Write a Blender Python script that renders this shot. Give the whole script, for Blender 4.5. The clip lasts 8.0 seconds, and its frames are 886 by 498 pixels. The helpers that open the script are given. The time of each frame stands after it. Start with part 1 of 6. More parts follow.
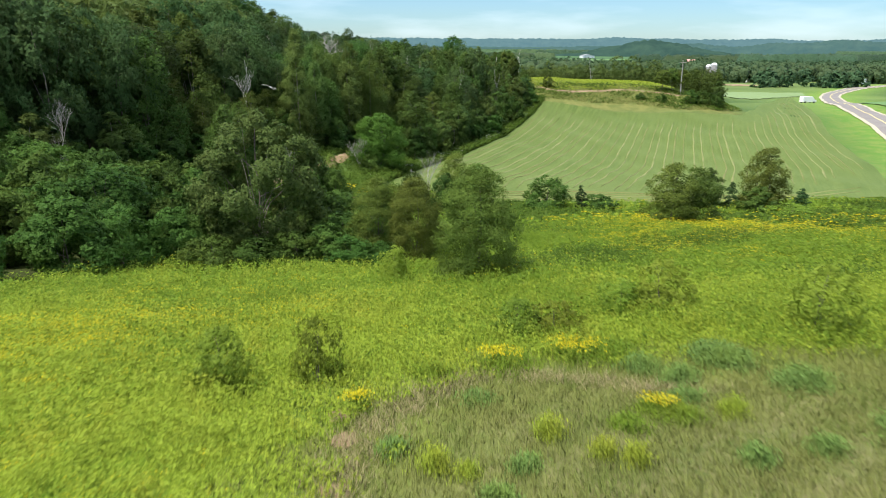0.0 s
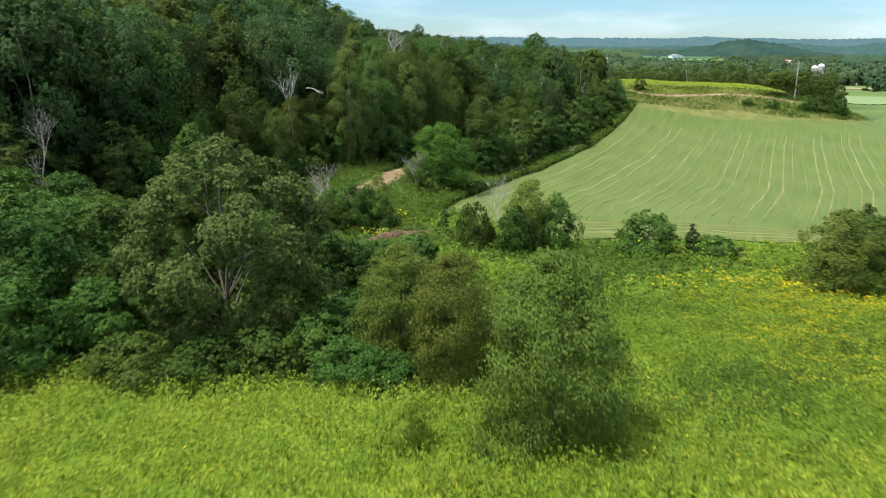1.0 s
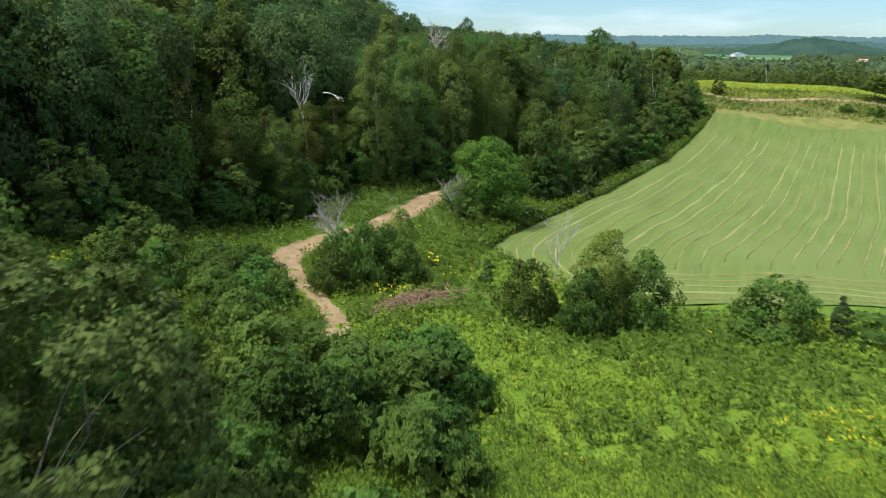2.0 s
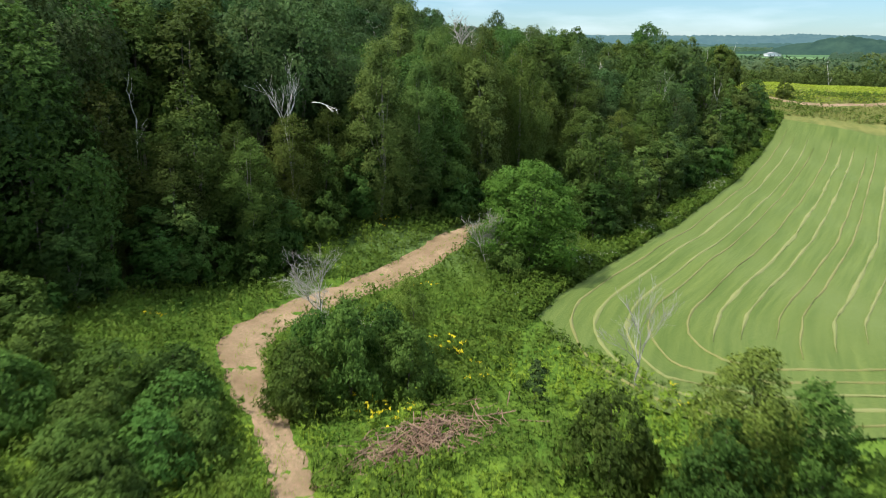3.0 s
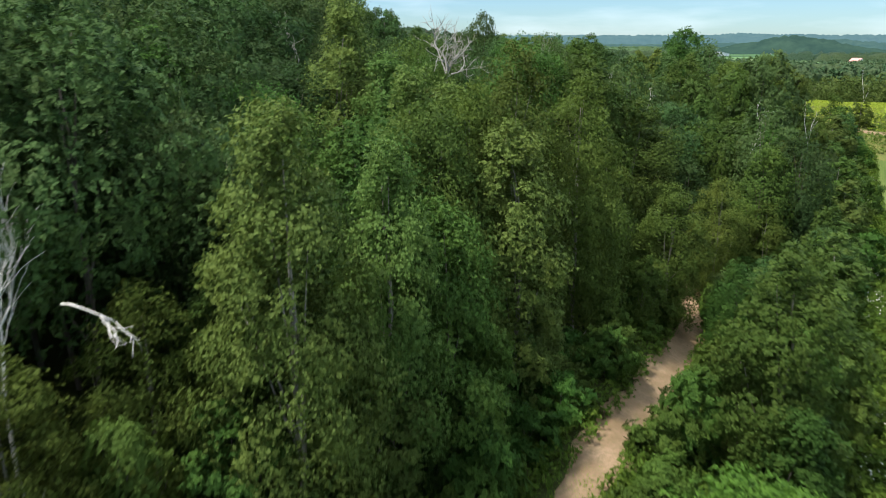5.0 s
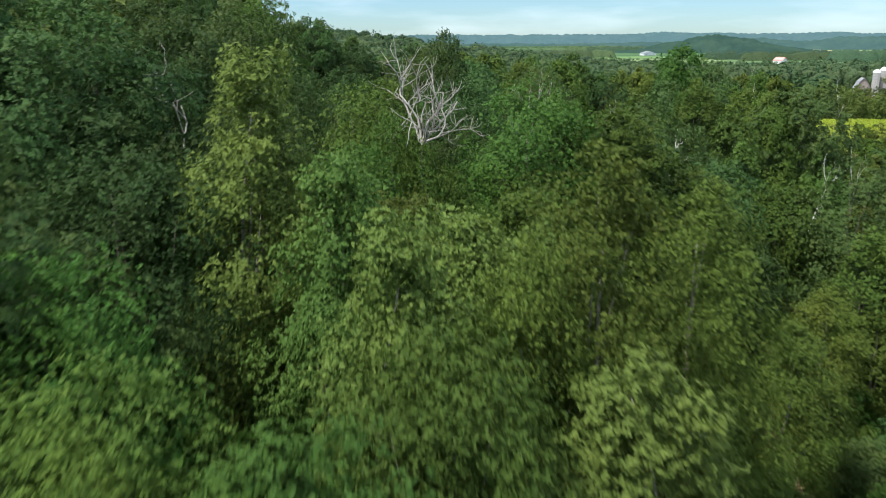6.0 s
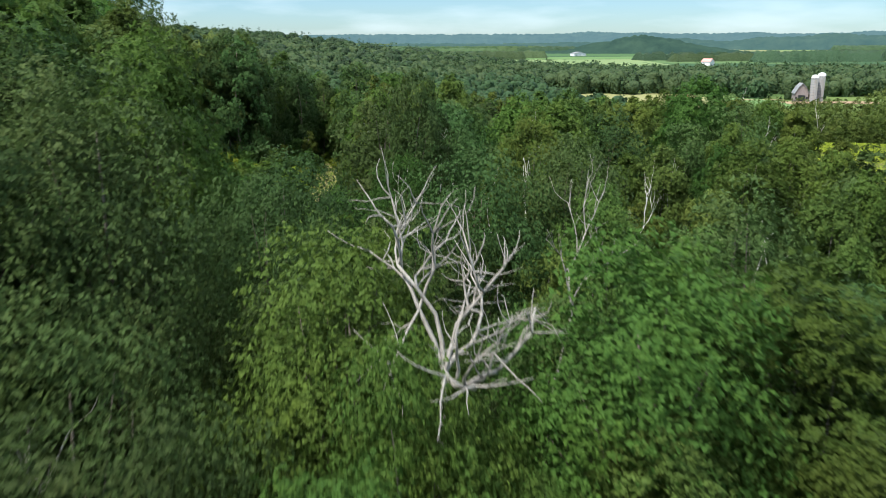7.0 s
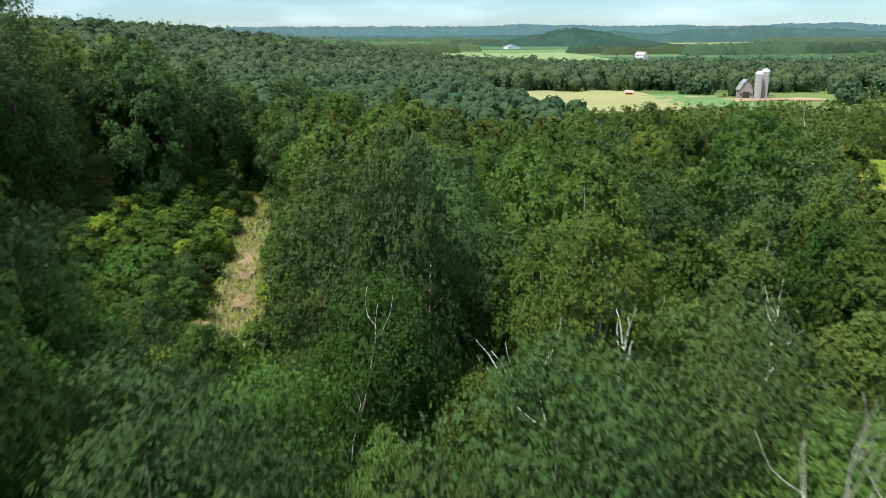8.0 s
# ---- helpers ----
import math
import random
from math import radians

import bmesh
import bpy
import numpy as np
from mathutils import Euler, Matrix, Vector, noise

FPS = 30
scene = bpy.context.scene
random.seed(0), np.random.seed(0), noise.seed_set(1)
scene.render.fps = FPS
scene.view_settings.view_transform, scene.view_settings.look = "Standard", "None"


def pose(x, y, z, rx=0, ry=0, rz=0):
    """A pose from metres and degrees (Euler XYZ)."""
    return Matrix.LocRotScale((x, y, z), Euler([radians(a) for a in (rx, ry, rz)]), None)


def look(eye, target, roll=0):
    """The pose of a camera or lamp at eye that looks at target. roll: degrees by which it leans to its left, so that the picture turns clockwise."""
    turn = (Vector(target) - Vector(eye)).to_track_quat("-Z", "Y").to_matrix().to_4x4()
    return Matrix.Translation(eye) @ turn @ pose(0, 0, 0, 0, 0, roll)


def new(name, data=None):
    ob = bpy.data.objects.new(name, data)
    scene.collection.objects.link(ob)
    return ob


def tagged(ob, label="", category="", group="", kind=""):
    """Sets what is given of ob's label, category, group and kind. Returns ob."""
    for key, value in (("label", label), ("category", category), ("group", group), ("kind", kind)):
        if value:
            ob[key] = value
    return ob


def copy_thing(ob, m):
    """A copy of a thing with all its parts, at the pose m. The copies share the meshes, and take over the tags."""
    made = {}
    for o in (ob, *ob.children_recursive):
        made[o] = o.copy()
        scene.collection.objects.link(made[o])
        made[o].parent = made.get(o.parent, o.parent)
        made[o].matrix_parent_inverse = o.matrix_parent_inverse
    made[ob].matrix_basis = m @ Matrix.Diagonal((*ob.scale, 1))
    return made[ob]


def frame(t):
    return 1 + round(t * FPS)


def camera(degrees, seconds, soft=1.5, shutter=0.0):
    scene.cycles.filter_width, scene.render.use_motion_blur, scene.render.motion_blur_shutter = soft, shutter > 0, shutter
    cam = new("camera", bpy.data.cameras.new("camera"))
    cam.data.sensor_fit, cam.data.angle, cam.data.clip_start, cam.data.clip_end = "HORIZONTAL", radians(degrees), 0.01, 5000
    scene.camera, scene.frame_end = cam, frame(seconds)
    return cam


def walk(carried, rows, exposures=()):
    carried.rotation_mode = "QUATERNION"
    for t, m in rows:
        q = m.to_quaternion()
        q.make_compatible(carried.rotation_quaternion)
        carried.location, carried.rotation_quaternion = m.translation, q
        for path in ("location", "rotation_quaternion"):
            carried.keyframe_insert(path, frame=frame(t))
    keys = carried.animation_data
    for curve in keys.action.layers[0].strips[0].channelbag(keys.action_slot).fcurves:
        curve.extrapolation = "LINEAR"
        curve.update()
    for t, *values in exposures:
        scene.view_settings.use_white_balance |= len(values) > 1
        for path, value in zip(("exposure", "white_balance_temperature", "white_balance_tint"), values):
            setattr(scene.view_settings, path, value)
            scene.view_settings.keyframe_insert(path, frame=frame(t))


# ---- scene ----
cam = camera(61.5, 8.0, soft=1.0, shutter=0.22)
PATH = [
    (0, (0.803, 0.159, 13.885), (0.791, 2.087, 13.352), 0.3),
    (0.5, (1.417, 9.114, 13.709), (1.293, 11.037, 13.175), 0.3),
    (1, (1.393, 18.16, 13.562), (1.175, 20.075, 13.026), 0.4),
    (1.5, (0.879, 27.051, 13.473), (0.593, 28.956, 12.933), 0.5),
    (1.7, (0.457, 30.989, 13.396), (0.145, 32.889, 12.855), 0.5),
    (2.8, (-3.077, 51.391, 12.769), (-3.486, 53.271, 12.226), 0.4),
    (3, (-3.905, 55.172, 12.635), (-4.317, 57.052, 12.094), 0.3),
    (3.5, (-6.214, 64.907, 12.566), (-6.628, 66.787, 12.024), 0.3),
    (4, (-8.838, 74.65, 12.767), (-9.251, 76.53, 12.223), 0.2),
    (4.5, (-11.68, 84.491, 13.365), (-12.055, 86.378, 12.821), 0.2),
    (5, (-14.542, 94.308, 14.139), (-14.823, 96.214, 13.599), 0.0),
    (5.2, (-15.542, 98.059, 14.508), (-15.789, 99.97, 13.971), -0.2),
    (6.3, (-20.597, 119.725, 17.192), (-20.65, 121.649, 16.648), -0.1),
    (6.5, (-21.333, 123.421, 17.735), (-21.35, 125.345, 17.19), -0.0),
    (7, (-22.891, 132.984, 18.991), (-22.821, 134.907, 18.446), -0.2),
    (7.5, (-24.014, 142.536, 19.985), (-23.859, 144.451, 19.43), -0.2),
    (8, (-24.626, 152.28, 20.601), (-24.386, 154.184, 20.036), -0.2),
]
walk(cam, [(t, look(eye, target, roll)) for t, eye, target, roll in PATH])

# ---- daylight: hazy sun from the left, pale sky with thin cloud ----
SUN_ELEV, SUN_AZ = radians(62), radians(-120)      # azimuth from +y, clockwise positive
world = bpy.data.worlds.new("sky")
scene.world = world
world.use_nodes = True
wn, wl = world.node_tree.nodes, world.node_tree.links
wn.clear()
sky = wn.new("ShaderNodeTexSky")
sky.sky_type, sky.sun_disc = "NISHITA", False
sky.sun_elevation, sky.sun_rotation = SUN_ELEV, SUN_AZ
sky.air_density, sky.dust_density, sky.ozone_density = 1.0, 0.2, 3.0
wco = wn.new("ShaderNodeTexCoord")
wmap = wn.new("ShaderNodeMapping")
wmap.inputs["Scale"].default_value = (1.6, 1.6, 9.0)
wnoise = wn.new("ShaderNodeTexNoise")
wnoise.inputs["Scale"].default_value, wnoise.inputs["Detail"].default_value = 3.2, 7
wramp = wn.new("ShaderNodeValToRGB")
wramp.color_ramp.elements[0].position, wramp.color_ramp.elements[1].position = 0.46, 0.72
wmix = wn.new("ShaderNodeMix")
wmix.data_type = "RGBA"
wmix.inputs[7].default_value = (10.6, 12.0, 13.2, 1)
wfac = wn.new("ShaderNodeMath")
wfac.operation = "MULTIPLY"
wfac.inputs[1].default_value = 0.30
wbg, wout = wn.new("ShaderNodeBackground"), wn.new("ShaderNodeOutputWorld")
wbg.inputs["Strength"].default_value = 0.067
wl.new(wco.outputs["Generated"], wmap.inputs["Vector"])
wl.new(wmap.outputs["Vector"], wnoise.inputs["Vector"])
wl.new(wnoise.outputs["Fac"], wramp.inputs["Fac"])
wl.new(wramp.outputs["Color"], wfac.inputs[0])
wsep = wn.new("ShaderNodeSeparateXYZ")
whigh = wn.new("ShaderNodeMapRange")          # thin high cloud thickens overhead
whigh.inputs[1].default_value, whigh.inputs[2].default_value = 0.12, 0.6
whigh.inputs[3].default_value, whigh.inputs[4].default_value = 0.0, 0.75
wsum = wn.new("ShaderNodeMath")
wsum.operation, wsum.use_clamp = "ADD", True
wtint = wn.new("ShaderNodeMix")
wtint.data_type, wtint.blend_type = "RGBA", "MULTIPLY"
wtint.inputs[0].default_value, wtint.inputs[7].default_value = 1.0, (0.70, 0.95, 1.22, 1)
wl.new(wco.outputs["Generated"], wsep.inputs[0])
wl.new(wsep.outputs["Z"], whigh.inputs[0])
wl.new(wfac.outputs[0], wsum.inputs[0])
wl.new(whigh.outputs[0], wsum.inputs[1])
wl.new(wsum.outputs[0], wmix.inputs[0])
wl.new(sky.outputs["Color"], wtint.inputs[6])
wl.new(wtint.outputs[2], wmix.inputs[6])
wl.new(wmix.outputs[2], wbg.inputs["Color"])
wl.new(wbg.outputs["Background"], wout.inputs["Surface"])

sun_data = bpy.data.lights.new("sun", "SUN")
sun_data.energy, sun_data.angle, sun_data.color = 3.6, radians(3), (1.0, 0.96, 0.88)
sun = new("sun", sun_data)
sun_way = Vector((math.sin(SUN_AZ) * math.cos(SUN_ELEV), math.cos(SUN_AZ) * math.cos(SUN_ELEV), math.sin(SUN_ELEV)))
sun.matrix_world = look(sun_way * 400, (0, 0, 0))
scene.view_settings.exposure = 0.87

# ---- materials ----
def shader(name):
    m = bpy.data.materials.new(name)
    m.use_nodes = True
    n, l = m.node_tree.nodes, m.node_tree.links
    n.clear()
    out = n.new("ShaderNodeOutputMaterial")
    return m, n, l, out


def mixcol(n, l, fac, a, b, blend="MIX"):
    """A colour mix node; fac, a, b are sockets or values."""
    k = n.new("ShaderNodeMix")
    k.data_type, k.blend_type = "RGBA", blend
    for sock, v in ((k.inputs[0], fac), (k.inputs[6], a), (k.inputs[7], b)):
        if isinstance(v, (int, float)):
            sock.default_value = v
        elif isinstance(v, tuple):
            sock.default_value = (*v[:3], 1)
        else:
            l.new(v, sock)
    return k.outputs[2]


def noise_tex(n, l, scale, detail=4, rough=0.6, vec=None):
    k = n.new("ShaderNodeTexNoise")
    k.inputs["Scale"].default_value, k.inputs["Detail"].default_value, k.inputs["Roughness"].default_value = scale, detail, rough
    if vec is not None:
        l.new(vec, k.inputs["Vector"])
    return k.outputs["Fac"]


def ramp(n, l, fac, lo, hi):
    k = n.new("ShaderNodeMapRange")
    k.inputs[1].default_value, k.inputs[2].default_value = lo, hi
    l.new(fac, k.inputs[0])
    return k.outputs[0]


def leaf_material(name, dark, light, odd=(0.16, 0.15, 0.03), trans=0.3, hue=0.022, grain=8.0, fill=0.62):
    """Foliage: sprays cut into leaflets of about 1/grain metres; every leaflet, spray, patch of crown and tree differs a little; light passes through."""
    m, n, l, out = shader(name)
    geo, obj, co = n.new("ShaderNodeNewGeometry"), n.new("ShaderNodeObjectInfo"), n.new("ShaderNodeTexCoord")
    cell = n.new("ShaderNodeTexVoronoi")
    cell.inputs["Scale"].default_value = grain
    l.new(co.outputs["Object"], cell.inputs["Vector"])
    sep = n.new("ShaderNodeSeparateColor")
    l.new(cell.outputs["Color"], sep.inputs[0])
    avg = n.new("ShaderNodeMath")
    avg.operation = "MULTIPLY_ADD"
    avg.inputs[1].default_value = 0.48
    half = n.new("ShaderNodeMath")
    half.operation = "MULTIPLY_ADD"
    half.inputs[1].default_value, half.inputs[2].default_value = 0.46, 0.03
    l.new(geo.outputs["Random Per Island"], half.inputs[0])
    l.new(sep.outputs[0], avg.inputs[0])
    l.new(half.outputs[0], avg.inputs[2])
    base = mixcol(n, l, avg.outputs[0], dark, light)
    patch = ramp(n, l, noise_tex(n, l, 0.55, 3, 0.6, co.outputs["Object"]), 0.5, 0.8)
    base = mixcol(n, l, patch, base, odd)
    hsv = n.new("ShaderNodeHueSaturation")
    h = n.new("ShaderNodeMapRange")
    h.inputs[3].default_value, h.inputs[4].default_value = 0.493 - hue, 0.493 + hue
    l.new(obj.outputs["Random"], h.inputs[0])
    l.new(h.outputs[0], hsv.inputs["Hue"])
    mul = n.new("ShaderNodeMath")
    mul.operation = "MULTIPLY_ADD"
    mul.inputs[1].default_value, mul.inputs[2].default_value = 7.31, 0.0
    l.new(obj.outputs["Random"], mul.inputs[0])
    fr = n.new("ShaderNodeMath")
    fr.operation = "FRACT"
    l.new(mul.outputs[0], fr.inputs[0])
    v = n.new("ShaderNodeMapRange")
    v.inputs[3].default_value, v.inputs[4].default_value = (0.70, 1.30) if hue else (1.0, 1.0)
    l.new(fr.outputs[0], v.inputs[0])
    l.new(v.outputs[0], hsv.inputs["Value"])
    l.new(base, hsv.inputs["Color"])
    # each leaflet hangs at its own angle
    off, add, nor = n.new("ShaderNodeVectorMath"), n.new("ShaderNodeVectorMath"), n.new("ShaderNodeVectorMath")
    off.operation, add.operation, nor.operation = "MULTIPLY_ADD", "ADD", "NORMALIZE"
    off.inputs[1].default_value, off.inputs[2].default_value = (1.2, 1.2, 1.2), (-0.6, -0.6, -0.6)
    l.new(cell.outputs["Color"], off.inputs[0])
    l.new(off.outputs[0], add.inputs[0])
    l.new(geo.outputs["Normal"], add.inputs[1])
    l.new(add.outputs[0], nor.inputs[0])
    p, t, mix = n.new("ShaderNodeBsdfPrincipled"), n.new("ShaderNodeBsdfTranslucent"), n.new("ShaderNodeMixShader")
    p.inputs["Roughness"].default_value = 0.6
    p.inputs["Specular IOR Level"].default_value = 0.08
    l.new(nor.outputs[0], p.inputs["Normal"])
    l.new(nor.outputs[0], t.inputs["Normal"])
    l.new(hsv.outputs["Color"], p.inputs["Base Color"])
    l.new(hsv.outputs["Color"], t.inputs["Color"])
    mix.inputs[0].default_value = trans
    l.new(p.outputs[0], mix.inputs[1])
    l.new(t.outputs[0], mix.inputs[2])
    # gaps between the leaflets
    gap = n.new("ShaderNodeMath")
    gap.operation = "GREATER_THAN"
    gap.inputs[1].default_value = fill
    l.new(cell.outputs["Distance"], gap.inputs[0])
    clear, cut = n.new("ShaderNodeBsdfTransparent"), n.new("ShaderNodeMixShader")
    l.new(gap.outputs[0], cut.inputs[0])
    l.new(mix.outputs[0], cut.inputs[1])
    l.new(clear.outputs[0], cut.inputs[2])
    l.new(cut.outputs[0], out.inputs["Surface"])
    return m


def rough_material(name, a, b, scale=3.0, fine=25.0, c=None, rough=0.9, bump=0.3, metal=0.0, space="Object", stretch=(1, 1, 1)):
    """A weathered solid: two tones in patches, a third in fine grain, some relief."""
    m, n, l, out = shader(name)
    co = n.new("ShaderNodeTexCoord")
    mp = n.new("ShaderNodeMapping")
    mp.inputs["Scale"].default_value = stretch
    l.new(co.outputs[space], mp.inputs["Vector"])
    big = ramp(n, l, noise_tex(n, l, scale, 5, 0.6, mp.outputs[0]), 0.35, 0.65)
    small = noise_tex(n, l, fine, 6, 0.7, mp.outputs[0])
    col = mixcol(n, l, big, a, b)
    col = mixcol(n, l, ramp(n, l, small, 0.4, 0.75), col, c or tuple(v * 0.6 for v in a))
    p = n.new("ShaderNodeBsdfPrincipled")
    p.inputs["Roughness"].default_value, p.inputs["Metallic"].default_value = rough, metal
    p.inputs["Specular IOR Level"].default_value = 0.3
    l.new(col, p.inputs["Base Color"])
    if bump:
        bp = n.new("ShaderNodeBump")
        bp.inputs["Strength"].default_value, bp.inputs["Distance"].default_value = bump, 0.05
        l.new(small, bp.inputs["Height"])
        l.new(bp.outputs[0], p.inputs["Normal"])
    l.new(p.outputs[0], out.inputs["Surface"])
    return m


LEAF = {
    "oak": leaf_material("oak_leaves", (0.028, 0.062, 0.018), (0.070, 0.128, 0.038), (0.074, 0.110, 0.034), 0.3, grain=20.0),
    "maple": leaf_material("maple_leaves", (0.035, 0.084, 0.017), (0.082, 0.160, 0.032), (0.084, 0.146, 0.024), 0.35, grain=20.0),
    "aspen": leaf_material("aspen_leaves", (0.052, 0.106, 0.022), (0.128, 0.205, 0.050), (0.112, 0.165, 0.034), 0.35, grain=20.0),
    "birch": leaf_material("birch_leaves", (0.043, 0.082, 0.015), (0.098, 0.150, 0.030), (0.100, 0.134, 0.026), 0.35, grain=20.0),
    "walnut": leaf_material("walnut_leaves", (0.056, 0.120, 0.017), (0.122, 0.210, 0.032), (0.100, 0.170, 0.024), 0.35, grain=13.0),
    "white_oak": leaf_material("white_oak_leaves", (0.056, 0.100, 0.024), (0.142, 0.194, 0.050), (0.118, 0.155, 0.040), 0.35, grain=9.0),
    "shrub": leaf_material("shrub_leaves", (0.033, 0.078, 0.014), (0.086, 0.162, 0.030), (0.102, 0.158, 0.026), 0.33, grain=20.0),
    "lime": leaf_material("young_leaves", (0.13, 0.205, 0.024), (0.24, 0.325, 0.044), (0.24, 0.29, 0.036), 0.42, grain=22.0),
    "field": leaf_material("bushy_tree_leaves", (0.072, 0.122, 0.020), (0.164, 0.226, 0.042), (0.152, 0.198, 0.034), 0.34, grain=12.0, fill=0.68),
    "hill": leaf_material("hillside_leaves", (0.033, 0.066, 0.015), (0.084, 0.138, 0.033), (0.096, 0.126, 0.031), 0.33, grain=7.0),
    "spruce": leaf_material("spruce_needles", (0.019, 0.047, 0.014), (0.043, 0.088, 0.026), (0.034, 0.062, 0.016), 0.1, grain=14.0),
    # the haze of distance is mixed into the base colours of these two
    "spruce_far": leaf_material("hazed_dark_leaves", (0.030, 0.068, 0.040), (0.064, 0.118, 0.060), (0.060, 0.105, 0.050), 0.25, grain=1.3, fill=0.95),
    "far": leaf_material("hazed_distant_leaves", (0.044, 0.094, 0.046), (0.098, 0.166, 0.070), (0.088, 0.140, 0.054), 0.35, grain=1.3, fill=0.95),
}
BARK = rough_material("grey_brown_bark", (0.12, 0.10, 0.08), (0.20, 0.18, 0.15), 1.5, 14, (0.06, 0.05, 0.04), stretch=(1, 1, 0.25))
PALE_BARK = rough_material("pale_birch_bark", (0.20, 0.18, 0.15), (0.34, 0.32, 0.28), 1.2, 9, (0.11, 0.10, 0.08), stretch=(1, 1, 0.5))
DEADWOOD = rough_material("bleached_deadwood", (0.30, 0.28, 0.25), (0.46, 0.44, 0.41), 0.8, 10, (0.16, 0.14, 0.12), stretch=(1, 1, 0.4))
BONEWOOD = rough_material("white_barkless_wood", (0.62, 0.60, 0.56), (0.80, 0.78, 0.74), 0.8, 10, (0.35, 0.32, 0.28), stretch=(1, 1, 0.4))

# ---- lie of the land: one height function for the ground and for all that stands on it ----
def sstep(a, b, v):
    k = np.clip((v - a) / (b - a), 0, 1)
    return k * k * (3 - 2 * k)


_prof_y = np.arange(-400.0, 5200.0, 2.0)
_prof_z = np.interp(_prof_y, [-400, 0, 18, 28, 40, 55, 68, 85, 100, 120, 150, 190, 235, 270, 350, 480, 700, 1000, 1600, 5200],
                    [6, 4.2, 3.8, 3.0, 1.2, -0.7, -2.6, -4.4, -5.1, -5.2, -4.6, -3.6, -4.0, -6, -9, -10.5, -13, -14, -12, -10])
_prof_z = np.convolve(np.pad(_prof_z, 4, mode="edge"), np.ones(9) / 9, mode="valid")


def land(x, y):
    """Height of the bare ground at x, y (numbers or arrays)."""
    x, y = np.asarray(x, float), np.asarray(y, float)
    z = np.interp(y, _prof_y, _prof_z)
    z = z + 0.03 * np.clip(x, -25, 20) * (1 - sstep(55, 85, y))
    x0 = np.interp(y, [0, 90, 140, 260], [24, 20, 20, 26])
    slope = np.interp(y, [0, 100, 200, 280, 420, 600], [0.17, 0.22, 0.30, 0.26, 0.05, 0.02])
    s = 6 * np.logaddexp(0, (-x - x0) / 6)
    z = z + 26 * np.tanh(slope * s / 26)
    z = z + 1.9 * sstep(102, 116, y) * sstep(4, 12, -x) * (1 - sstep(150, 190, y))
    z = z - 2.5 * sstep(0, 45, x) * np.exp(-((y - 130) / 45) ** 2)
    z = z + 7 * np.exp(-((x - 45) / 30) ** 4 - ((y - 235) / 42) ** 4)
    z = z + 3 * np.exp(-((x + 5) / 35) ** 4 - ((y - 220) / 50) ** 4)
    z = z + 27 * np.exp(-((y - 730) / 130) ** 2) * (1 - sstep(-230, 150, x))
    z = z + 0.18 * np.sin(x * 0.21 + 1.3) * np.sin(y * 0.17 + 0.4) + 0.08 * np.sin(x * 0.53 + y * 0.31)
    return z


# ---- ground sheet ----
TRACK = [(-13.6, 68), (-13.7, 73), (-13.9, 76.7), (-15.9, 79.9), (-19.5, 84.4), (-22.3, 88.2), (-23.0, 92), (-22.0, 97.2), (-19.6, 103), (-16.8, 109.1),
         (-15.0, 115), (-13.4, 120), (-10.9, 125.3), (-7.2, 135.3), (-5.4, 141), (-4.6, 145), (-3.5, 152)]
SPUR = [(-22.6, 90.5), (-25.2, 86.5), (-29, 82), (-35, 78)]
PATH_HILL = [(-32.4, 196), (-33.6, 214), (-34.6, 228), (-34.0, 238), (-39, 250)]
ROAD = [(-20, -290), (22, -110), (50, -10), (78, 90), (92, 140), (106, 181), (117, 216), (134, 258), (152, 300), (183, 365), (211, 406), (248, 456), (330, 520), (460, 640), (640, 800)]


def near_line(x, y, line):
    """Distance from the points to a polyline."""
    x, y = np.asarray(x, float), np.asarray(y, float)
    best = np.full(np.broadcast(x, y).shape, 1e9)
    for (ax, ay), (bx, by) in zip(line, line[1:]):
        dx, dy = bx - ax, by - ay
        k = np.clip(((x - ax) * dx + (y - ay) * dy) / (dx * dx + dy * dy), 0, 1)
        best = np.minimum(best, np.hypot(x - ax - k * dx, y - ay - k * dy))
    return best


def field_left(y):
    """Western edge of the hay field."""
    return np.interp(y, [86, 101, 106, 130, 169, 194, 400], [-9, -7.6, -6.6, 3.2, 17.5, 25.4, 25.4])


def wood_front(x):
    """Southern edge of the wood."""
    return np.interp(x, [-150, -70, -50, -40, -34, -31, -28, -25, -16, -4], [44, 54, 64, 72, 86, 93, 100, 112, 119, 127])


def in_wood(x, y):
    """1 where the wood stands."""
    x, y = np.asarray(x, float), np.asarray(y, float)
    east = np.where(y < 196, field_left(y) - 3.5, np.where(y < 262, 20.0, 78.0))
    return (x < east) & (y > wood_front(x)) & (y < 300) & (near_line(x, y, PATH_HILL) > 2.0) & ~((np.abs(x - 2) < 10) & (np.abs(y - 289) < 7))


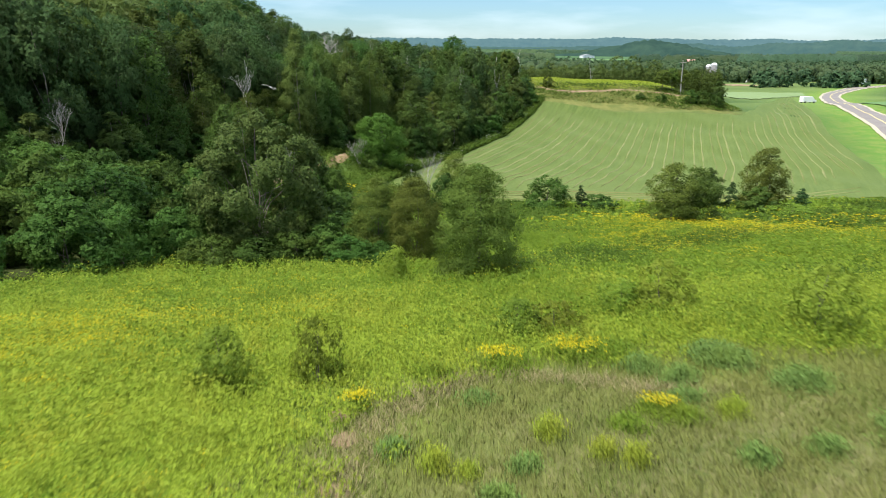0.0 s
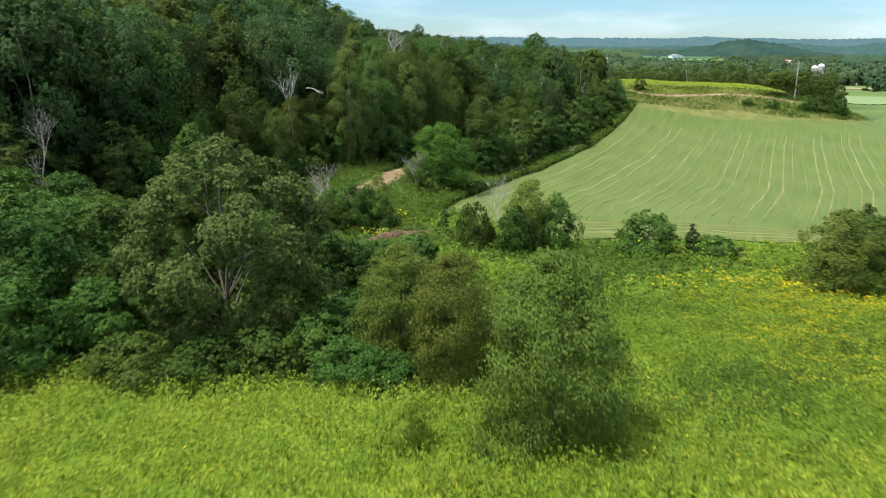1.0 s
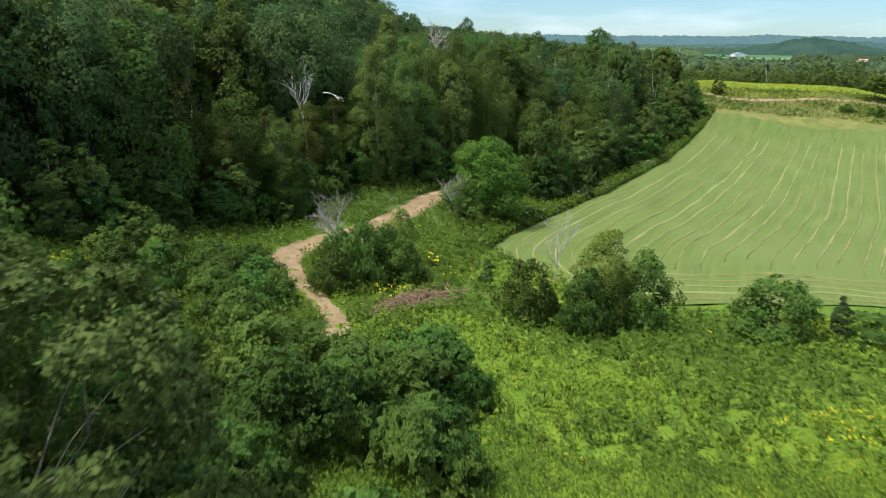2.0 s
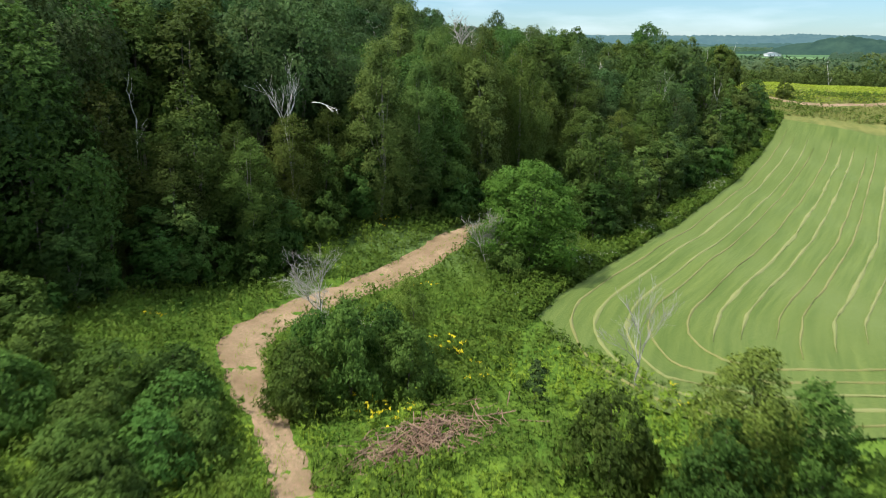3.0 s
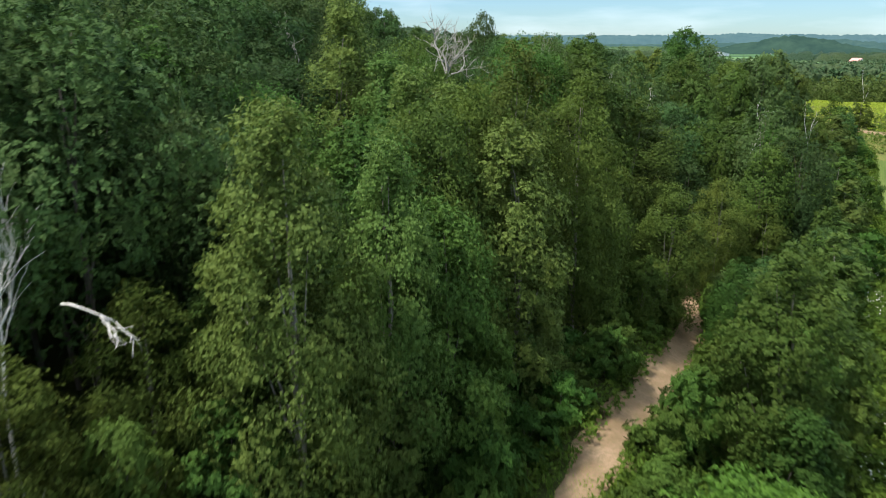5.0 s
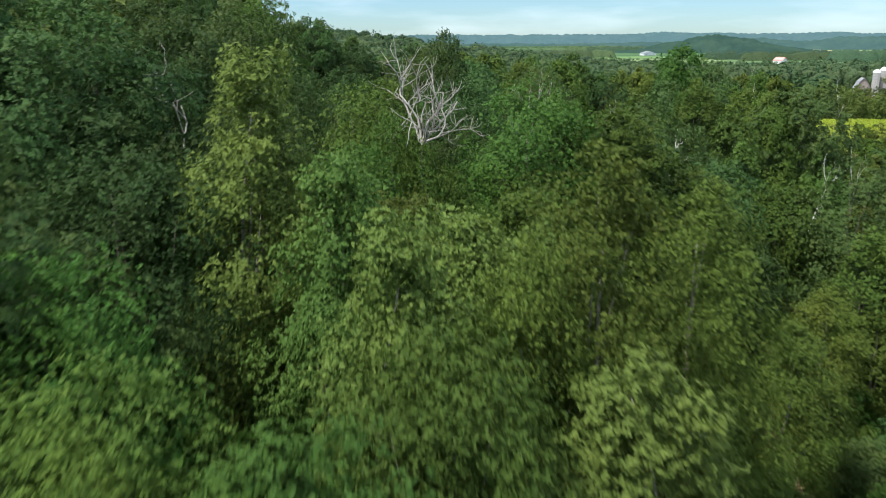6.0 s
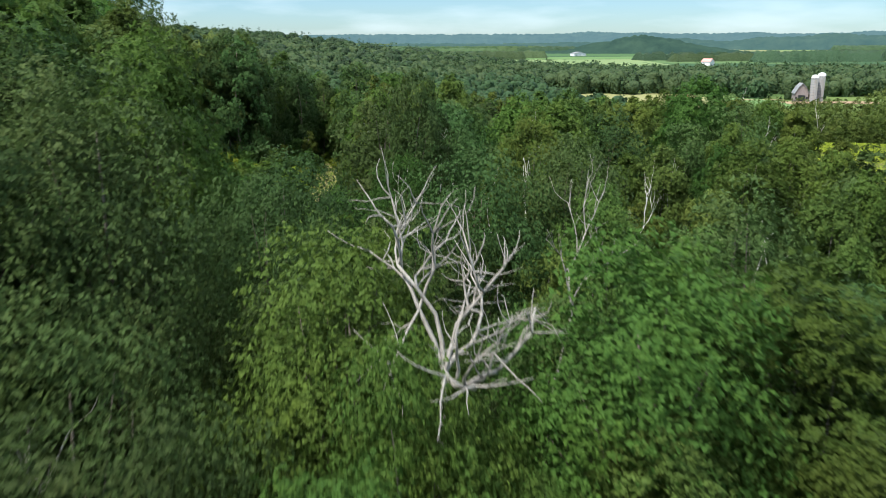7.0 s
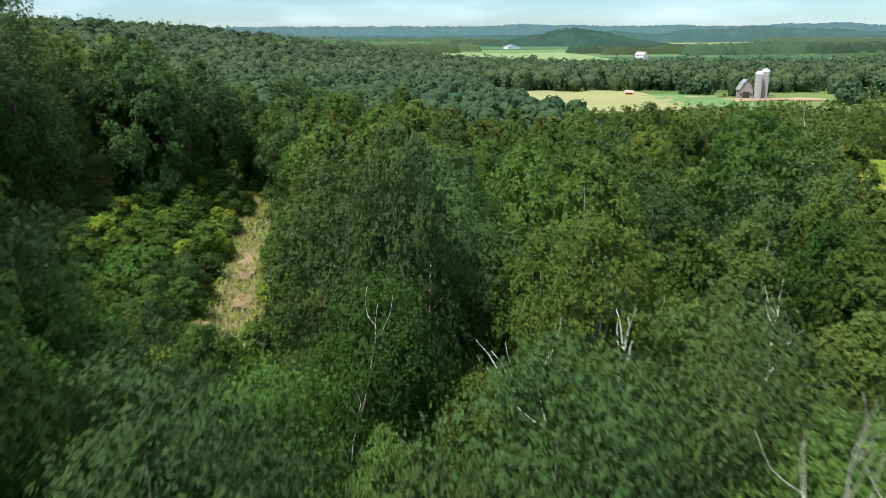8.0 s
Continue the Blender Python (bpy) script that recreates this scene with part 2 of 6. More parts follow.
def build_ground():
    xs = np.unique(np.r_[np.linspace(-5000, -600, 18), np.linspace(-600, -110, 42), np.arange(-110, -45, 2.5), np.arange(-45, 90, 1.4), np.arange(90, 240, 5.0),
                         np.linspace(240, 900, 45), np.linspace(900, 5000, 18)])
    ys = np.unique(np.r_[np.linspace(-300, 4, 12), np.arange(4, 200, 1.4), np.arange(200, 320, 3.0), np.arange(320, 700, 8.0), np.linspace(700, 1600, 40), np.linspace(1600, 5000, 20)])
    X, Y = np.meshgrid(xs, ys)
    Z = land(X, Y)
    weedy = (Y < 105) & (X < 60) & (X > -60)
    Z = Z + np.where(weedy, 0.10 * np.sin(X * 2.1 + 0.7 * np.sin(Y * 1.3)) * np.sin(Y * 1.9 + X * 0.4), 0)
    nx, ny = len(xs), len(ys)
    idx = np.arange(nx * ny).reshape(ny, nx)
    quads = np.stack([idx[:-1, :-1], idx[:-1, 1:], idx[1:, 1:], idx[1:, :-1]], -1).reshape(-1, 4)
    me = bpy.data.meshes.new("ground")
    me.vertices.add(nx * ny)
    me.vertices.foreach_set("co", np.stack([X, Y, Z], -1).ravel())
    me.loops.add(quads.size)
    me.loops.foreach_set("vertex_index", quads.ravel())
    me.polygons.add(len(quads))
    me.polygons.foreach_set("loop_start", np.arange(0, quads.size, 4))
    me.update(calc_edges=True)
    me.polygons.foreach_set("use_smooth", np.ones(len(quads), bool))
    x, y = X.ravel(), Y.ravel()
    knoll = np.exp(-((x - 8) / 10.5) ** 4 - ((y - 15) / 9.0) ** 4)
    fallow = np.exp(-((x - 62) / 22) ** 2 - ((y - 84) / 5) ** 2)
    dry = np.clip(knoll + fallow + np.exp(-((x - 2) / 9) ** 2 - ((y - 289) / 6) ** 2) + np.exp(-(near_line(x, y, PATH_HILL) / 2.5) ** 2), 0, 1)
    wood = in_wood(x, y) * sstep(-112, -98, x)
    thicket = ((x < -9 - 0.15 * (y - 46)) & (y > np.interp(x, [-45, -21, -19, -16, -8], [28, 34, 39, 44, 45])) & (y < 72)) * sstep(-70, -58, x)
    meadow = (1 - sstep(102, 112, y)) * (1 - sstep(58, 130, x)) * sstep(-190, -120, x) * (1 - np.maximum(wood, thicket))
    hill = sstep(15, 24, x) * (1 - sstep(70, 82, x)) * sstep(186, 192, y) * (1 - sstep(258, 272, y))
    for key, chans in (("zone_a", (meadow, dry, np.maximum(wood, thicket))), ("zone_b", (hill, np.exp(-(near_line(x, y, ROAD) / 14) ** 2), x * 0))):
        at = me.attributes.new(key, "FLOAT_COLOR", "POINT")
        at.data.foreach_set("color", np.stack([*chans, np.ones_like(x)], -1).ravel())
    m, n, l, out = shader("meadow_earth")
    co = n.new("ShaderNodeTexCoord")
    pos = co.outputs["Object"]
    seps = []
    for key in ("zone_a", "zone_b"):
        at = n.new("ShaderNodeAttribute")
        at.attribute_name = key
        sp = n.new("ShaderNodeSeparateColor")
        l.new(at.outputs["Color"], sp.inputs[0])
        seps.append(sp)
    big, mid, fine = (noise_tex(n, l, s, 5, 0.65, pos) for s in (0.035, 0.35, 3.5))
    valley = mixcol(n, l, ramp(n, l, noise_tex(n, l, 0.009, 3, 0.5, pos), 0.4, 0.62), (0.06, 0.105, 0.03), (0.13, 0.18, 0.055))
    # strip fields of the far valley: one crop to a plot
    plots, plot = n.new("ShaderNodeMapping"), n.new("ShaderNodeTexVoronoi")
    plots.inputs["Scale"].default_value, plots.inputs["Rotation"].default_value = (0.0042, 0.0085, 0.0), (0, 0, 0.12)
    plot.distance, plot.inputs["Scale"].default_value = "CHEBYCHEV", 1.0
    l.new(pos, plots.inputs["Vector"])
    l.new(plots.outputs[0], plot.inputs["Vector"])
    psep, crops = n.new("ShaderNodeSeparateColor"), n.new("ShaderNodeValToRGB")
    l.new(plot.outputs["Color"], psep.inputs[0])
    l.new(psep.outputs[0], crops.inputs["Fac"])
    crops.color_ramp.interpolation = "CONSTANT"
    crops.color_ramp.elements[0].color, crops.color_ramp.elements[1].color = (0.040, 0.085, 0.040, 1), (0.090, 0.150, 0.060, 1)
    crops.color_ramp.elements[1].position = 0.34
    for at_, tone in ((0.58, (0.060, 0.120, 0.048)), (0.74, (0.150, 0.205, 0.085)), (0.90, (0.230, 0.225, 0.115))):
        crops.color_ramp.elements.new(at_).color = (*tone, 1)
    fsep, far_on = n.new("ShaderNodeSeparateXYZ"), n.new("ShaderNodeMapRange")
    l.new(pos, fsep.inputs[0])
    l.new(fsep.outputs["Y"], far_on.inputs[0])
    far_on.inputs[1].default_value, far_on.inputs[2].default_value = 820, 860
    valley = mixcol(n, l, far_on.outputs[0], valley, crops.outputs["Color"])
    green = mixcol(n, l, ramp(n, l, mid, 0.35, 0.65), (0.10, 0.185, 0.018), (0.20, 0.28, 0.022))
    green = mixcol(n, l, ramp(n, l, big, 0.45, 0.62), green, (0.22, 0.27, 0.02))
    sepp, low = n.new("ShaderNodeSeparateXYZ"), n.new("ShaderNodeMapRange")
    l.new(pos, sepp.inputs[0])
    l.new(sepp.outputs["Y"], low.inputs[0])
    low.inputs[1].default_value, low.inputs[2].default_value = 40, 85
    green = mixcol(n, l, low.outputs[0], green, mixcol(n, l, ramp(n, l, mid, 0.35, 0.65), (0.055, 0.115, 0.015), (0.105, 0.170, 0.021)))
    green = mixcol(n, l, ramp(n, l, fine, 0.5, 0.75), green, (0.05, 0.11, 0.012))
    col = mixcol(n, l, seps[0].outputs[0], valley, green)
    straw = mixcol(n, l, ramp(n, l, mid, 0.35, 0.65), (0.15, 0.15, 0.055), (0.10, 0.13, 0.036))
    straw = mixcol(n, l, ramp(n, l, fine, 0.45, 0.7), straw, (0.20, 0.18, 0.085))
    col = mixcol(n, l, seps[1].outputs[0], col, mixcol(n, l, ramp(n, l, mid, 0.4, 0.6), (0.105, 0.125, 0.034), (0.165, 0.165, 0.05)))
    col = mixcol(n, l, seps[1].outputs[1], col, mixcol(n, l, ramp(n, l, mid, 0.4, 0.6), (0.10, 0.21, 0.03), (0.17, 0.23, 0.05)))
    col = mixcol(n, l, seps[0].outputs[1], col, straw)
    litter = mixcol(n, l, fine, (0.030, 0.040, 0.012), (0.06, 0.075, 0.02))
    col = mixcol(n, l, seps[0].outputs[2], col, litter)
    p, bp = n.new("ShaderNodeBsdfPrincipled"), n.new("ShaderNodeBump")
    p.inputs["Roughness"].default_value, p.inputs["Specular IOR Level"].default_value = 0.95, 0.1
    bp.inputs["Strength"].default_value, bp.inputs["Distance"].default_value = 0.6, 0.25
    l.new(fine, bp.inputs["Height"])
    l.new(bp.outputs[0], p.inputs["Normal"])
    l.new(col, p.inputs["Base Color"])
    l.new(p.outputs[0], out.inputs["Surface"])
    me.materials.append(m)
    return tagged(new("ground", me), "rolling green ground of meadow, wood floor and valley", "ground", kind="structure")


build_ground()


def mesh_from(name, verts, faces, material, smooth=True):
    me = bpy.data.meshes.new(name)
    me.from_pydata([tuple(map(float, v)) for v in verts], [], faces)
    me.materials.append(material)
    if smooth:
        me.polygons.foreach_set("use_smooth", np.ones(len(me.polygons), bool))
    me.update()
    return me


def resample(line, step):
    pts = np.array(line, float)
    # corner cutting rounds the bends
    for _ in range(3):
        q = np.empty((2 * (len(pts) - 1), 2))
        q[0::2], q[1::2] = pts[:-1] * 0.75 + pts[1:] * 0.25, pts[:-1] * 0.25 + pts[1:] * 0.75
        pts = np.vstack([pts[:1], q, pts[-1:]])
    d = np.r_[0, np.cumsum(np.hypot(*np.diff(pts, axis=0).T))]
    s = np.arange(0, d[-1], step)
    return np.stack([np.interp(s, d, pts[:, 0]), np.interp(s, d, pts[:, 1])], -1)


def ribbon(name, line, half, material, lift=0.04, step=1.0, cols=6, rough=0.0, ragged=0.0, seed=1, taper=1.0):
    """A strip laid on the land along a polyline; ragged edges, rough surface."""
    rng = np.random.default_rng(seed)
    c = resample(line, step)
    tang = np.gradient(c, axis=0)
    tang /= np.linalg.norm(tang, axis=1)[:, None]
    nrm = np.stack([-tang[:, 1], tang[:, 0]], -1)
    verts, k = [], np.linspace(-1, 1, cols + 1)
    wob = lambda: np.convolve(rng.normal(0, ragged, len(c) + 6), np.ones(4) / 4, "same")[3:-3] if ragged else np.zeros(len(c))  # noqa: E731
    wl_, wr_ = wob(), wob()
    for i, (p, nn) in enumerate(zip(c, nrm)):
        for kk in k:
            w = half * (float(np.interp(p[1], *taper)) if isinstance(taper, tuple) else 1.0) + (wl_[i] if kk < 0 else wr_[i])
            q = p + nn * kk * w
            verts.append((*q, float(land(*q)) + lift - 0.06 * (abs(kk) == 1) + rng.normal(0, rough)))
    w = cols + 1
    faces = [(i * w + j, i * w + j + 1, (i + 1) * w + j + 1, (i + 1) * w + j) for i in range(len(c) - 1) for j in range(cols)]
    return mesh_from(name, verts, faces, material)


DIRT = rough_material("bare_reddish_dirt", (0.185, 0.116, 0.066), (0.33, 0.222, 0.142), 0.45, 6, (0.15, 0.125, 0.055), bump=0.8)
tagged(new("dirt_track", ribbon("dirt_track", TRACK, 1.45, DIRT, 0.07, 0.5, 10, 0.025, 0.34, 3, ([70, 82, 90, 111, 115, 119, 124, 132, 142, 148], [0.5, 0.58, 0.92, 0.95, 0.62, 0.5, 1.0, 0.95, 0.7, 0.4]))), "bare reddish dirt track with grassy crown, winding into the wood", "dirt track", kind="structure")
HILL_SCAR = [(24.5, 206), (29, 202.5), (36, 203), (45, 206), (54, 206.5), (63, 203)]
tagged(new("dirt_track", ribbon("hill_track", HILL_SCAR, 0.9, DIRT, 0.07, 1.0, 5, 0.03, 0.5, 5)), "thin dirt track across the grassy mound", "dirt track", kind="structure")

# ---- mown hay field, laid 5 cm over the ground ----
def field_right(y):
    return np.interp(y, [86, 105, 132, 168, 249, 382], [58, 66, 77, 86, 116, 172])


def field_near(u):
    return np.interp(u, [0, 0.05, 0.12, 0.2, 0.35, 0.6, 1.0], [101, 94, 88.5, 87, 91, 96, 106])


def field_far(u):
    return np.interp(u, [0, 0.1, 0.3, 0.6, 0.72, 0.8, 0.9, 1.0], [193, 191, 188.5, 188, 192, 215, 262, 372])


def field_point(u, v):
    y = field_near(u) + (field_far(u) - field_near(u)) * v
    xl = field_left(y)
    return xl + (field_right(y) - xl) * u, y


def build_field():
    us, vs = np.linspace(0, 1, 90), np.linspace(0, 1, 130)
    U, V = np.meshgrid(us, vs)
    X, Y = field_point(U, V)
    Z = land(X, Y) + 0.09
    nu, nv = len(us), len(vs)
    idx = np.arange(nu * nv).reshape(nv, nu)
    quads = np.stack([idx[:-1, :-1], idx[:-1, 1:], idx[1:, 1:], idx[1:, :-1]], -1).reshape(-1, 4)
    me = bpy.data.meshes.new("hay_field")
    me.from_pydata(np.stack([X, Y, Z], -1).reshape(-1, 3).tolist(), [], quads.tolist())
    uv = me.uv_layers.new(name="rows")
    li = np.empty(len(me.loops), int)
    me.loops.foreach_get("vertex_index", li)
    uv.data.foreach_set("uv", np.stack([U.ravel()[li] * 75, V.ravel()[li] * 100], -1).ravel())
    me.polygons.foreach_set("use_smooth", np.ones(len(me.polygons), bool))
    m, n, l, out = shader("mown_hay_stubble")
    tc = n.new("ShaderNodeUVMap")
    mp = n.new("ShaderNodeMapping")
    mp.inputs["Scale"].default_value = (1.0, 0.04, 1.0)
    l.new(tc.outputs[0], mp.inputs["Vector"])
    rows = noise_tex(n, l, 1.6, 4, 0.7, mp.outputs[0])
    co = n.new("ShaderNodeTexCoord")
    patch, fine = noise_tex(n, l, 0.05, 4, 0.6, co.outputs["Object"]), noise_tex(n, l, 5.0, 5, 0.7, co.outputs["Object"])
    col = mixcol(n, l, ramp(n, l, rows, 0.38, 0.66), (0.048, 0.080, 0.014), (0.096, 0.128, 0.028))
    col = mixcol(n, l, ramp(n, l, patch, 0.45, 0.7), col, (0.082, 0.112, 0.027))
    col = mixcol(n, l, ramp(n, l, fine, 0.5, 0.8), col, (0.040, 0.078, 0.015))
    p, bp = n.new("ShaderNodeBsdfPrincipled"), n.new("ShaderNodeBump")
    p.inputs["Roughness"].default_value, p.inputs["Specular IOR Level"].default_value = 0.95, 0.1
    bp.inputs["Strength"].default_value, bp.inputs["Distance"].default_value = 0.4, 0.08
    l.new(fine, bp.inputs["Height"])
    l.new(bp.outputs[0], p.inputs["Normal"])
    p.inputs["Sheen Weight"].default_value, p.inputs["Sheen Roughness"].default_value = 0.34, 0.45
    p.inputs["Sheen Tint"].default_value = (0.86, 0.95, 0.35, 1)
    l.new(col, p.inputs["Base Color"])
    l.new(p.outputs[0], out.inputs["Surface"])
    me.materials.append(m)
    tagged(new("hay_field", me), "mown pale green hay field with curved rows", "hay field", kind="structure")


build_field()
HAY = rough_material("dry_hay_swath", (0.150, 0.162, 0.052), (0.205, 0.200, 0.074), 0.25, 4, (0.165, 0.20, 0.062), bump=0.5)
HAY_BROWN = rough_material("brown_hay_swath", (0.165, 0.155, 0.05), (0.205, 0.185, 0.066), 0.3, 4, (0.125, 0.165, 0.048), bump=0.5)


def windrow(u, v0, v1, half, material, seed, turn=0.0):
    """One raked swath: a low ragged ridge along a row of the field, ending in the turn at the near headland."""
    rng = np.random.default_rng(seed)
    vs = np.linspace(v0, v1, 110)
    uu = u + np.convolve(rng.normal(0, 0.0014, 118), np.ones(9) / 9, "valid")
    if turn:                                     # the outer rows swing round the corner and follow the near edge
        a = np.linspace(0, math.pi / 2, 26)
        uu = np.r_[np.linspace(turn, u + 0.05, 60)[:-1], (u + 0.05 - 0.05 * np.sin(a))[:-1], np.full(70, u)]
        vs = np.r_[np.full(59, v0), (v0 + 0.07 - 0.07 * np.cos(a))[:-1], np.linspace(v0 + 0.07, v1, 70)]
        uu = uu + np.convolve(rng.normal(0, 0.0014, len(uu) + 8), np.ones(9) / 9, "valid")
    X, Y = field_point(uu, vs)
    c = np.stack([X, Y], -1)
    tang = np.gradient(c, axis=0)
    tang /= np.linalg.norm(tang, axis=1)[:, None] + 1e-9
    nrm = np.stack([-tang[:, 1], tang[:, 0]], -1)
    wid = 0.7 * half * np.clip(1 + np.convolve(rng.normal(0, 0.5, len(c) + 2), np.ones(3) / 3, "valid"), 0.25, 2)
    wid *= np.clip(np.minimum(np.arange(len(c)), np.arange(len(c))[::-1]) / 7, 0.12, 1)
    verts = []
    for i in range(len(c)):
        for k, lift in ((-1, 0.08), (-0.4, 0.16), (0.35, 0.17), (1, 0.08)):
            q = c[i] + nrm[i] * k * wid[i]
            verts.append((*q, float(land(*q)) + lift + abs(rng.normal(0, 0.02))))
    faces = [(i * 4 + j, i * 4 + j + 1, i * 4 + 5 + j, i * 4 + 4 + j) for i in range(len(c) - 1) for j in range(3)]
    ob = new("hay_windrow", mesh_from("hay_windrow", verts, faces, material))
    return tagged(ob, "low ragged swath of drying hay on the mown field", "hay windrow", "windrows on the hay field")


_r = np.random.default_rng(11)
for i in range(38):
    u_i = 0.022 + i * 0.0255 + _r.normal(0, 0.003)
    windrow(u_i, 0.012 + 0.019 * i if i < 5 else 0.105 + 0.012 * (i % 4), (0.95, 0.91, 0.93, 0.88)[i % 4] if u_i < 0.7 else 0.8, (0.10, 0.18, 0.14, 0.09)[i % 4] + 0.04 * _r.random(),
            HAY if i % 4 in (1, 2) else HAY_BROWN, 100 + i, _r.uniform(0.55, 0.95) if i < 5 else 0.0)

# ---- road ----
ASPHALT = rough_material("grey_asphalt", (0.20, 0.175, 0.165), (0.24, 0.215, 0.20), 0.2, 8, (0.13, 0.12, 0.12), bump=0.2)
GRAVEL = rough_material("sandy_gravel_shoulder", (0.42, 0.36, 0.26), (0.50, 0.44, 0.34), 0.6, 8, (0.30, 0.26, 0.18))
PAINT = rough_material("faded_yellow_road_paint", (0.62, 0.50, 0.16), (0.70, 0.60, 0.30), 1.0, 9, (0.4, 0.33, 0.15), rough=0.7, bump=0)
tagged(new("road_shoulder", ribbon("road_shoulder", ROAD, 4.3, GRAVEL, 0.22, 4, 8)), "sandy gravel shoulders of the country road", "road", kind="structure")
tagged(new("road", ribbon("road", ROAD, 3.3, ASPHALT, 0.30, 4, 6)), "two-lane grey asphalt country road with yellow centre line", "road", kind="structure")
tagged(new("road_line", ribbon("road_line", ROAD, 0.16, PAINT, 0.36, 4, 2)), "faded yellow centre line on the road", "road marking", kind="structure")

# ---- trees: trunk with limbs, crown of many leaves in clumps ----
def soup(name, tris, material, soft=None):
    """A mesh of loose triangles from an array (n, 3, 3). soft: the way that each one's foliage faces as a mass, for rounded shading."""
    tris = np.asarray(tris, np.float32)
    k = len(tris)
    me = bpy.data.meshes.new(name)
    me.vertices.add(3 * k)
    me.vertices.foreach_set("co", tris.ravel())
    me.loops.add(3 * k)
    me.loops.foreach_set("vertex_index", np.arange(3 * k, dtype=np.int32))
    me.polygons.add(k)
    me.polygons.foreach_set("loop_start", np.arange(0, 3 * k, 3, dtype=np.int32))
    me.update(calc_edges=True)
    me.materials.append(material)
    if soft is not None:
        me.polygons.foreach_set("use_smooth", np.ones(k, bool))
        me.normals_split_custom_set_from_vertices(np.repeat(soft, 3, axis=0).astype(np.float32))
    return me


def upward(rng, k, spread=0.4):
    """Ways that point up, more or less."""
    return unit(np.stack([rng.normal(0, spread, k), rng.normal(0, spread, k), np.ones(k)], -1))


def unit(v):
    return v / (np.linalg.norm(v, axis=-1, keepdims=True) + 1e-9)


def leaf_tris(rng, pos, nrm, size, long=1.0):
    """One three-cornered leaf at each point, facing nrm."""
    k = len(pos)
    a = unit(np.cross(nrm, rng.normal(size=(k, 3))))
    b = np.cross(nrm, a)
    s = (size * rng.uniform(0.65, 1.3, k))[:, None]
    return np.stack([pos - a * s * 0.5 - b * s * 0.3 * long, pos + a * s * 0.5 - b * s * 0.2 * long, pos + b * s * 0.75 * long], 1)


def tubes(paths, sides=5):
    """Tapered tubes: each path is (points, radii). Returns vertices and faces."""
    verts, faces = [], []
    for pts, rad in paths:
        pts = np.asarray(pts, float)
        t = unit(np.gradient(pts, axis=0))
        ref = np.array([1.0, 0.2, 0.1])
        a = unit(np.cross(t, ref))
        b = np.cross(t, a)
        o = len(verts)
        for p, aa, bb, r in zip(pts, a, b, rad):
            for s in range(sides):
                w = 2 * math.pi * s / sides
                verts.append(p + (aa * math.cos(w) + bb * math.sin(w)) * r)
        for i in range(len(pts) - 1):
            for s in range(sides):
                s2 = (s + 1) % sides
                faces.append((o + i * sides + s, o + i * sides + s2, o + (i + 1) * sides + s2, o + (i + 1) * sides + s))
        faces.append(tuple(o + (len(pts) - 1) * sides + s for s in range(sides)))
    return verts, faces


def bend(rng, a, b, k, wob):
    """A crooked way of k points from a to b."""
    a, b = np.asarray(a, float), np.asarray(b, float)
    s = np.linspace(0, 1, k)[:, None]
    p = a + (b - a) * s
    return p + np.sin(s * math.pi) * rng.normal(0, wob, 3) + rng.normal(0, wob * 0.25, (k, 3)) * np.sin(s * math.pi)


SHAPES = {   # radius of the crown, as a share of the widest, against height share
    "round": ([0, 0.12, 0.35, 0.6, 0.8, 0.93, 1.0], [0.35, 0.75, 1.0, 0.98, 0.8, 0.5, 0.12]),
    "tall": ([0, 0.15, 0.4, 0.6, 0.8, 0.92, 1.0], [0.5, 0.9, 1.0, 0.85, 0.6, 0.35, 0.08]),
    "egg": ([0, 0.15, 0.45, 0.7, 0.87, 1.0], [0.55, 0.9, 1.0, 0.85, 0.55, 0.12]),
    "dome": ([0, 0.2, 0.5, 0.75, 0.9, 1.0], [0.95, 1.0, 0.92, 0.7, 0.42, 0.1]),
    "cone": ([0, 0.08, 0.4, 0.75, 1.0], [0.75, 1.0, 0.65, 0.28, 0.03]),
}
KINDS = {    # leaves, crown shape, clear stem share, radius to height, bark, clump size, label, category
    "oak_tree": ("oak", "round", 0.10, 0.33, BARK, 0.30, "broad oak tree with dull dark green clumped leaves in the wood", "tree"),
    "maple_tree": ("maple", "egg", 0.07, 0.26, BARK, 0.30, "maple tree with fresh green leaves in the wood", "tree"),
    "aspen_tree": ("aspen", "tall", 0.07, 0.19, PALE_BARK, 0.30, "slender aspen with pale grey-green leaves in the wood", "tree"),
    "birch_tree": ("birch", "egg", 0.06, 0.23, PALE_BARK, 0.28, "birch tree with olive green leaves and pale stem in the wood", "tree"),
    "walnut_tree": ("walnut", "dome", 0.10, 0.48, BARK, 0.20, "wide bright green tree with layered leaves beside the track", "tree"),
    "field_tree": ("field", "dome", 0.03, 0.33, BARK, 0.28, "bushy olive green tree standing in the meadow", "tree"),
    "shrub": ("shrub", "dome", 0.0, 0.55, BARK, 0.30, "dense leafy green shrub", "shrub"),
    "thicket_bush": ("shrub", "dome", 0.0, 0.55, BARK, 0.30, "leafy bush in the dense green thicket", "bush"),
    "undergrowth_bush": ("shrub", "dome", 0.0, 0.55, BARK, 0.30, "leafy green bush under the wood's edge", "bush"),
    "young_shrub": ("lime", "dome", 0.0, 0.5, BARK, 0.28, "sparse yellow-green young shrub in the meadow", "shrub"),
    "spruce_tree": ("spruce", "cone", 0.02, 0.32, BARK, 0.2, "small dark conifer", "conifer"),
}


